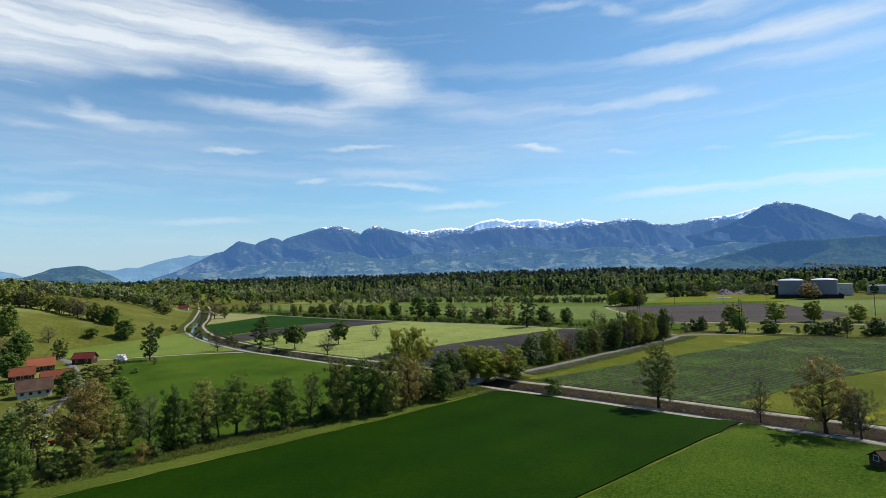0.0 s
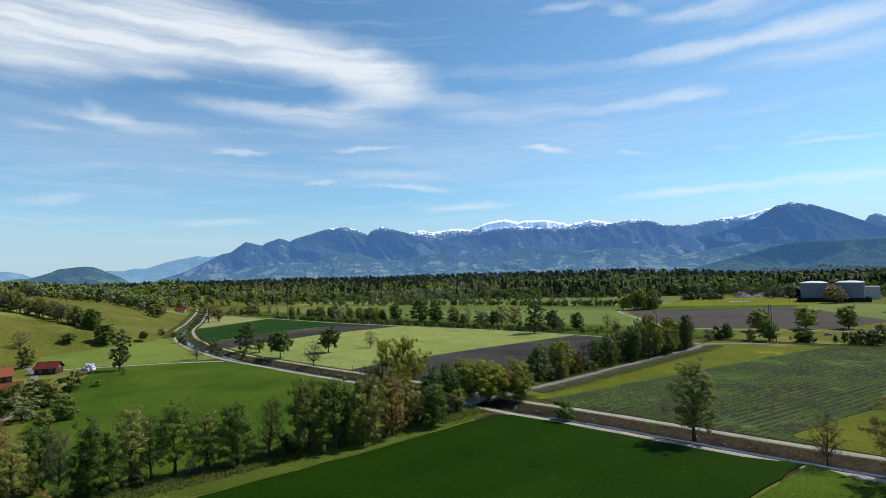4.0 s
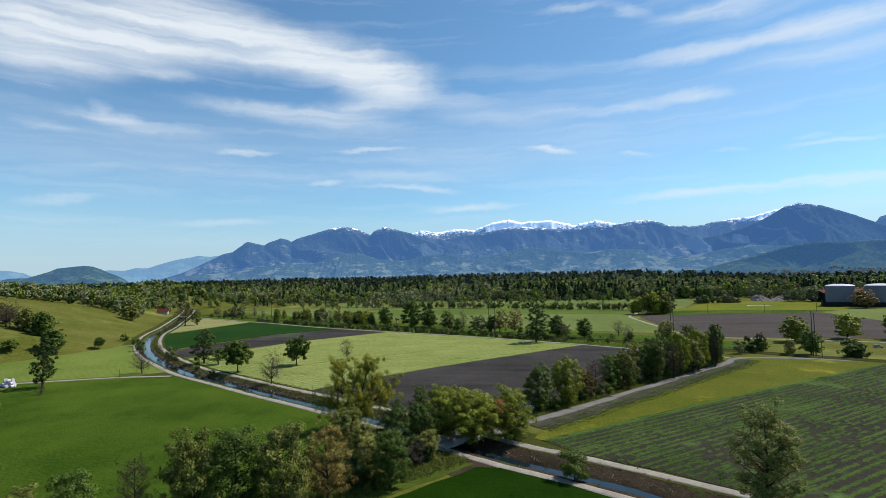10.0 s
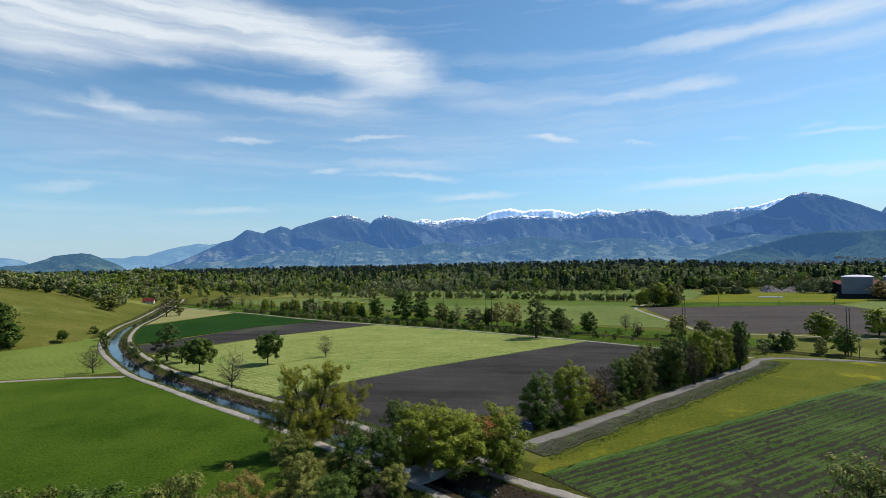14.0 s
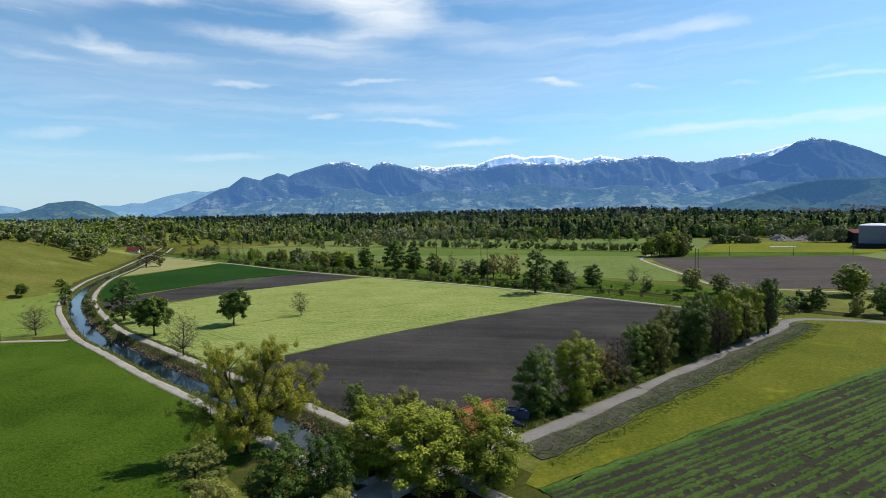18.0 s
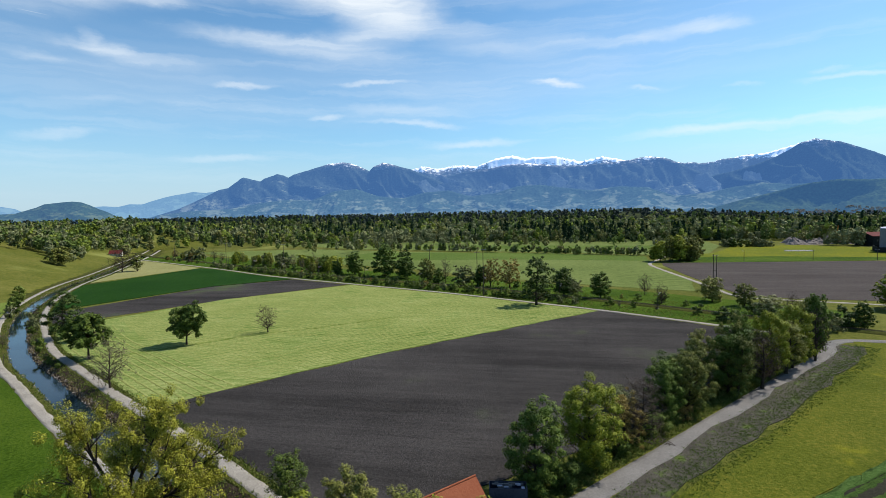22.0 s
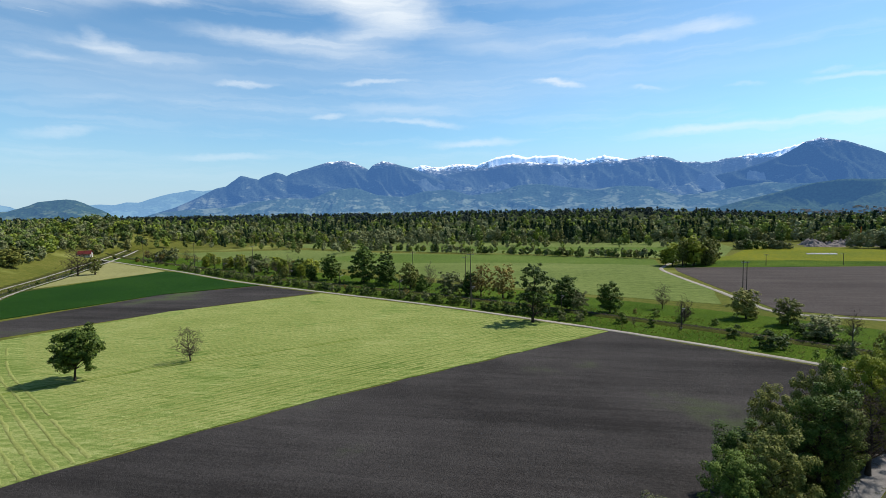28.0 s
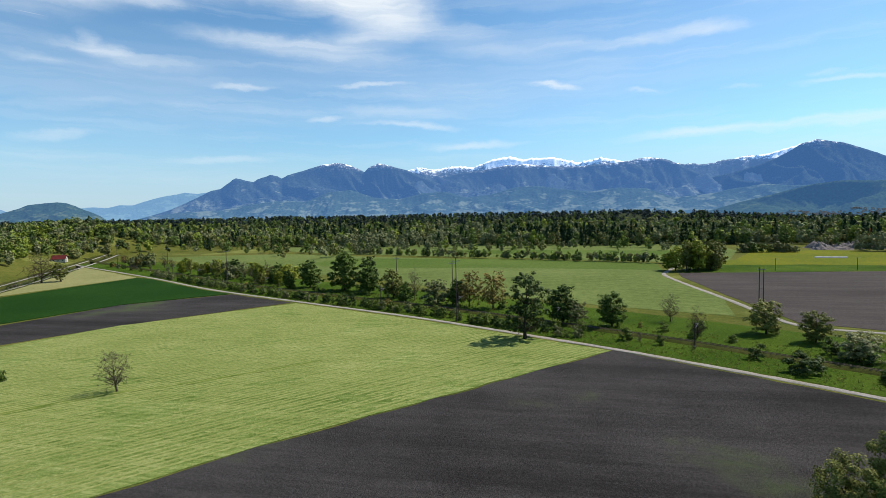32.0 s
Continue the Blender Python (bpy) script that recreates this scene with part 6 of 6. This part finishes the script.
# ---- storage tanks and the yard ----
for x, y in ((326, 693), (359, 680)):
    ob = thing("storage_tank", (x, y, 0), "large grey cylindrical storage tank with a low dome", "tank", "storage tanks")
    bm = bmesh.new()
    cyl(bm, (0, 0, 3), (0, 0, 22.5), 13.7, sides=64)
    shell = part("shell", bm, M["tank"], ob)
    for z in (8, 14, 20):
        bm = bmesh.new()
        cyl(bm, (0, 0, z), (0, 0, z + 0.25), 13.8, sides=64)
        part("stiffener", bm, M["tank"], shell)
    bm = bmesh.new()
    bmesh.ops.create_uvsphere(bm, u_segments=48, v_segments=20, radius=14.0)
    bmesh.ops.delete(bm, geom=[v for v in bm.verts if v.co.z < -0.01], context="VERTS")
    bmesh.ops.transform(bm, matrix=Matrix.Translation((0, 0, 22.5)) @ Matrix.Diagonal((1, 1, 0.16, 1)), verts=bm.verts)
    part("dome", bm, M["white"], ob)
wall_ob = thing("tank_bund", (342.5, 686.5, 0), "dark containment wall round the tanks", "wall", turn=math.atan2(-14, 35))
for s in (-1, 1):
    one_box("long_wall", wall_ob, M["darkwall"], 0, s * 17, 2.4, 70, 0.8, 5.2)
    one_box("short_wall", wall_ob, M["darkwall"], s * 34.6, 0, 2.4, 0.8, 34, 5.2)
house("warehouse", (372, 786), 10, 60, 26, 11, 15, M["darkwall"], M["tile_maroon"], "long dark hall with a brown-red roof", "hall", windows=6, over=0.5)
house("office_building", (392, 726), -20, 40, 16, 15, 16, M["plaster"], M["tank"], "white office block with large windows", "building", windows=8, over=0.2)
house("office_building", (462, 740), -20, 36, 18, 11, 12, M["plaster"], M["tank"], "low white industrial building", "building", windows=6, over=0.2)
house("warehouse", (500, 720), -15, 40, 20, 10, 13, M["darkwall"], M["tile_brown"], "dark industrial hall beside the yard", "hall", windows=5, over=0.3)


def heap(x, y, r, h, seed):
    ob = thing("rubble_heap", (x, y, 0), "grey heap of building rubble", "rubble", "rubble heaps of the yard")
    bm = bmesh.new()
    bmesh.ops.create_grid(bm, x_segments=14, y_segments=14, size=r)
    for v in bm.verts:
        d = v.co.length / r
        v.co.z = max(-0.3, h * (1 - d) + h * 0.35 * noise.noise(Vector((v.co.x * 0.25, v.co.y * 0.25, seed))) + 0.8 * noise.noise(Vector((v.co.x, v.co.y, seed))) - 0.2)
    part("mound", bm, M["rubble"], ob)


for i in range(26):
    r = random.Random(i + 7)
    heap(r.uniform(284, 356), r.uniform(806, 850), r.uniform(7, 13), r.uniform(4, 9), i * 1.7)
crane = thing("yard_excavator", (330, 812, 0), "tall orange material handler in the scrap yard", "machine")
one_box("undercarriage", crane, M["darkwall"], 0, 0, 1.2, 5, 4, 2.2)
one_box("cabin", crane, M["orange"], 0, 0, 4, 4.5, 3.2, 3.4, bevel=0.2)
bm = bmesh.new()
cyl(bm, (0, 0, 4), (2, 0, 22), 0.9, 0.5, 8)
part("boom", bm, M["orange"], crane)
for i in range(4):
    ob = thing("poly_tunnel", (236 + i * 6.2, 706 - i * 0.6, 0), "low white cultivation tunnel", "tunnel", "tunnels in the meadow")
    bm = bmesh.new()
    cyl(bm, (-2.9, 0, 0.1), (2.9, 0, 0.1), 1.1, sides=14)
    part("cover", bm, M["white"], ob)
car((176, 352), -16, M["silver"], "silver car parked on the track")
car((205, 372), 160, M["carpaint"], "dark car parked beside the hedge")


def far_village():
    """The settlement at the mountains' foot: small gabled houses, far too many to count."""
    rng = random.Random(3)
    sets = {"plaster": ([], []), "tile_brown": ([], [])}
    for i in range(900):
        right = i < 420
        a = rng.uniform(16, 31) if right else rng.choice([rng.uniform(-38, 14), rng.gauss(-10, 9), rng.gauss(4, 4)])
        u = (rng.random() ** 1.5) * (0.22 if right else 0.34)
        r = 3000 + 480 * u if right else 3450 + 730 * u
        x, y = math.sin(radians(a)) * r, 72 + math.cos(radians(a)) * r
        l, w, h = rng.uniform(2.5, 5), rng.uniform(2, 4), rng.uniform(3, 5)
        z0 = max((right_ground if right else foot_ground)(a, u), hz(x, y)) + 0.6
        for key, lo, hi, k in (("plaster", z0 - 6, z0 + h, 1.0), ("tile_brown", z0 + h, z0 + h + 1.6, 1.08)):
            v, f = sets[key]
            b = len(v)
            pts = [(-l, -w), (l, -w), (l, w), (-l, w)]
            v += [(x + px * k, y + py * k, lo) for px, py in pts]
            if key == "plaster":
                v += [(x + px, y + py, hi) for px, py in pts]
                f += [(b, b + 1, b + 5, b + 4), (b + 1, b + 2, b + 6, b + 5), (b + 2, b + 3, b + 7, b + 6), (b + 3, b, b + 4, b + 7)]
            else:
                v += [(x - l, y, hi), (x + l, y, hi)]
                f += [(b, b + 1, b + 5, b + 4), (b + 2, b + 3, b + 4, b + 5), (b + 1, b + 2, b + 5), (b + 3, b, b + 4)]
    for key, (v, f) in sets.items():
        tagged(new("far_village", mesh_of("far_village", v, f, M[key])), "scattered houses at the mountains' foot", "village", kind="stuff")


far_village()


# ---- grass, reeds and stones ----
def tufts(name, places, material, label, size=0.45, seed=1):
    """Clumps of blades as one object: each clump is a fan of narrow upright pieces."""
    rng = np.random.default_rng(seed)
    p = np.repeat(np.asarray(places, float), 4, axis=0)
    n = len(p)
    p[:, :2] += rng.normal(0, 0.18, (n, 2))
    w = rng.uniform(0, 6.283, n)
    d = np.column_stack([np.cos(w), np.sin(w), np.zeros(n)])
    lean = np.column_stack([rng.normal(0, 0.7, (n, 2)), np.ones(n)])
    h = (size * rng.uniform(0.6, 1.6, n))[:, None]
    b = (0.16 * size * rng.uniform(0.7, 1.5, n) + 0.05)[:, None]
    v = np.stack([p - d * b, p + d * b, p + lean * h + d * b * 0.35, p + lean * h - d * b * 0.35], axis=1).reshape(-1, 3)
    tagged(new(name, mesh_of(name, v, np.arange(n * 4).reshape(-1, 4), material)), label, "grass", kind="stuff")


def along_canal(lo, hi, n, seed, level, east=0.12):
    rng = np.random.default_rng(seed)
    k = rng.integers(int(len(CANAL) * 0.17), int(len(CANAL) * 0.8), n)
    o = rng.uniform(lo, hi, n)
    p = CANAL[k] + CANAL_SIDE[k] * o[:, None] + rng.normal(0, 0.3, (n, 2)) + np.column_stack([-CANAL_SIDE[k][:, 1], CANAL_SIDE[k][:, 0]]) * rng.uniform(-1.6, 1.6, n)[:, None]
    keep = (p[:, 0] < -34) | (rng.random(n) < east)
    return np.column_stack([p, level(o)])[keep]


tufts("bank_grass", along_canal(-5.2, -3.4, 1600, 1, lambda o: np.interp(o, [-4.8, -3.9, -3.2], [0, -0.5, -1.4])), M["tuft"], "tall grass on the canal bank", 0.4)
tufts("bank_grass", along_canal(4.2, 7.4, 6000, 2, lambda o: np.interp(o, [3.1, 4.1, 5.4, 6.8], [-1.4, -0.95, -0.35, 0])), M["tuft"], "tall grass on the canal bank", 0.3)
tufts("bank_reeds", along_canal(3.1, 4.6, 2600, 3, lambda o: np.interp(o, [3.1, 4.1, 5.4, 6.8], [-1.4, -0.95, -0.35, 0])), M["drytuft"], "dry reeds at the water's edge", 0.4)
tufts("path_edge_grass", along_canal(10.4, 12.0, 4000, 4, lambda o: o * 0 + 0.02), M["tuft"], "long grass beside the path", 0.35)
rngt = np.random.default_rng(9)
s = rngt.random(6000)
hp = np.column_stack([-112 + 90 * s, 54 + 101 * s]) + np.array([-0.66, 0.75]) * rngt.uniform(-3, 6, 6000)[:, None] + rngt.normal(0, 0.6, (6000, 2))
tufts("hedge_grass", np.column_stack([hp, np.full(6000, 0.05)]), M["tuft"], "rough grass under the hedge row", 0.5, 5)
lp = smooth_line(FIELD_PATH[3:], 1.0)
ls = side_way(lp)
k = rngt.integers(0, len(lp), 3000)
vp = lp[k] - ls[k] * rngt.uniform(2, 40, 3000)[:, None]
d_rail = np.min(np.abs(np.linalg.norm(vp[:, None, :] - rail_line[None, ::3, :], axis=2)), axis=1)
vp = vp[d_rail > 5]
tufts("rail_verge_grass", np.column_stack([vp, np.full(len(vp), 0.05)]), M["tuft"], "rough grass along the railway", 0.45, 6)
rp = smooth_line(ROAD[2:11], 1.0)
rs = side_way(rp)
k = rngt.integers(0, len(rp), 4000)
ep = rp[k] - rs[k] * rngt.uniform(2.4, 8, 4000)[:, None]
tufts("road_verge_grass", np.column_stack([ep, np.full(len(ep), 0.05)]), M["tuft"], "rough grass under the roadside trees", 0.45, 7)


def stones(name, places, label, seed=1):
    rng = np.random.default_rng(seed)
    oct_v = np.array([(1, 0, 0), (0, 1, 0), (-1, 0, 0), (0, -1, 0), (0, 0, 1), (0, 0, -0.6)], float)
    oct_f = np.array([(0, 1, 4), (1, 2, 4), (2, 3, 4), (3, 0, 4), (1, 0, 5), (2, 1, 5), (3, 2, 5), (0, 3, 5)])
    v, f = [], []
    for i, p in enumerate(places):
        r = rng.uniform(0.08, 0.3) * (0.5 if seed == 5 else 1.0)
        v.append(oct_v * r * rng.uniform(0.6, 1.4, (6, 3)) + p)
        f.append(oct_f + i * 6)
    tagged(new(name, mesh_of(name, np.concatenate(v), np.concatenate(f), M["stone"])), label, "stones", kind="stuff")


stones("bank_stones", along_canal(-3.9, -2.9, 2200, 11, lambda o: np.interp(o, [-3.9, -3.2, -2.8], [-0.6, -1.4, -1.7]), 1.0), "rough stones lining the canal")
stones("bank_stones", along_canal(2.9, 4.6, 6500, 12, lambda o: np.interp(o, [2.9, 3.1, 4.1, 5.4], [-1.55, -1.35, -0.9, -0.35]), 1.0), "rough stones lining the canal", 2)

ob_line = smooth_line(ROAD[2:12], 1.0)
ob_side = side_way(ob_line)
def beside(lo, hi, n, line, side):
    k = rngt.integers(0, len(line), n)
    return line[k] + side[k] * rngt.uniform(lo, hi, n)[:, None] + rngt.normal(0, 0.6, (n, 2))


sp = beside(2.2, 8.2, 2600, ob_line, ob_side)
tufts("trodden_edge_weeds", np.column_stack([sp, np.full(len(sp), 0.17)]), M["blade"], "low weeds on the trodden earth", 0.12, 14)
sp = beside(5.5, 11.5, 3600, ob_line, ob_side)
tufts("trodden_edge_grass", np.column_stack([sp, np.full(len(sp), 0.15)]), M["blade"], "fresh grass beside the trodden earth", 0.13, 15)
k = rngt.integers(0, len(ob_line), 900)
sp = ob_line[k] + ob_side[k] * rngt.uniform(1.8, 8, 900)[:, None] + rngt.normal(0, 0.5, (900, 2))
stones("road_edge_stones", np.column_stack([sp, np.full(len(sp), 0.1)]), "loose stones beside the farm road", 5)

# white paint left on the farm road
for i, (x, y, l, w) in enumerate([(27.0, 226.4, 3.6, 0.25), (29.4, 229.8, 0.9, 0.5), (30.6, 231.4, 0.9, 0.5), (31.7, 232.8, 1.0, 0.55), (32.9, 234.3, 1.2, 0.6)]):
    bm = bmesh.new()
    bmesh.ops.create_grid(bm, x_segments=3, y_segments=2, size=0.5)
    bmesh.ops.transform(bm, matrix=Matrix.Translation((x, y, 0.128)) @ Matrix.Rotation(0.86, 4, "Z") @ Matrix.Diagonal((l, w, 1, 1)), verts=bm.verts)
    me = bpy.data.meshes.new("road_marking")
    bm.to_mesh(me)
    bm.free()
    me.materials.append(M["white"])
    structure("road_marking", me, "worn white paint on the farm road", "marking")
# a pile of cut branches under the roadside trees
pile = thing("branch_pile", (18.6, 224.2, 0), "untidy pile of cut brown branches", "brushwood")
rngb = random.Random(3)
for i in range(34):
    x, y, z, w, l = rngb.gauss(0, 1.3), rngb.gauss(0, 0.7), rngb.uniform(0.1, 0.7), rngb.uniform(0, 3.14), rngb.uniform(0.6, 1.6)
    bm = bmesh.new()
    cyl(bm, (x - l * math.cos(w), y - l * math.sin(w), z * 0.6), (x + l * math.cos(w), y + l * math.sin(w), z + 0.15), 0.06, 0.03, 5)
    part("branch", bm, M["pole"], pile)
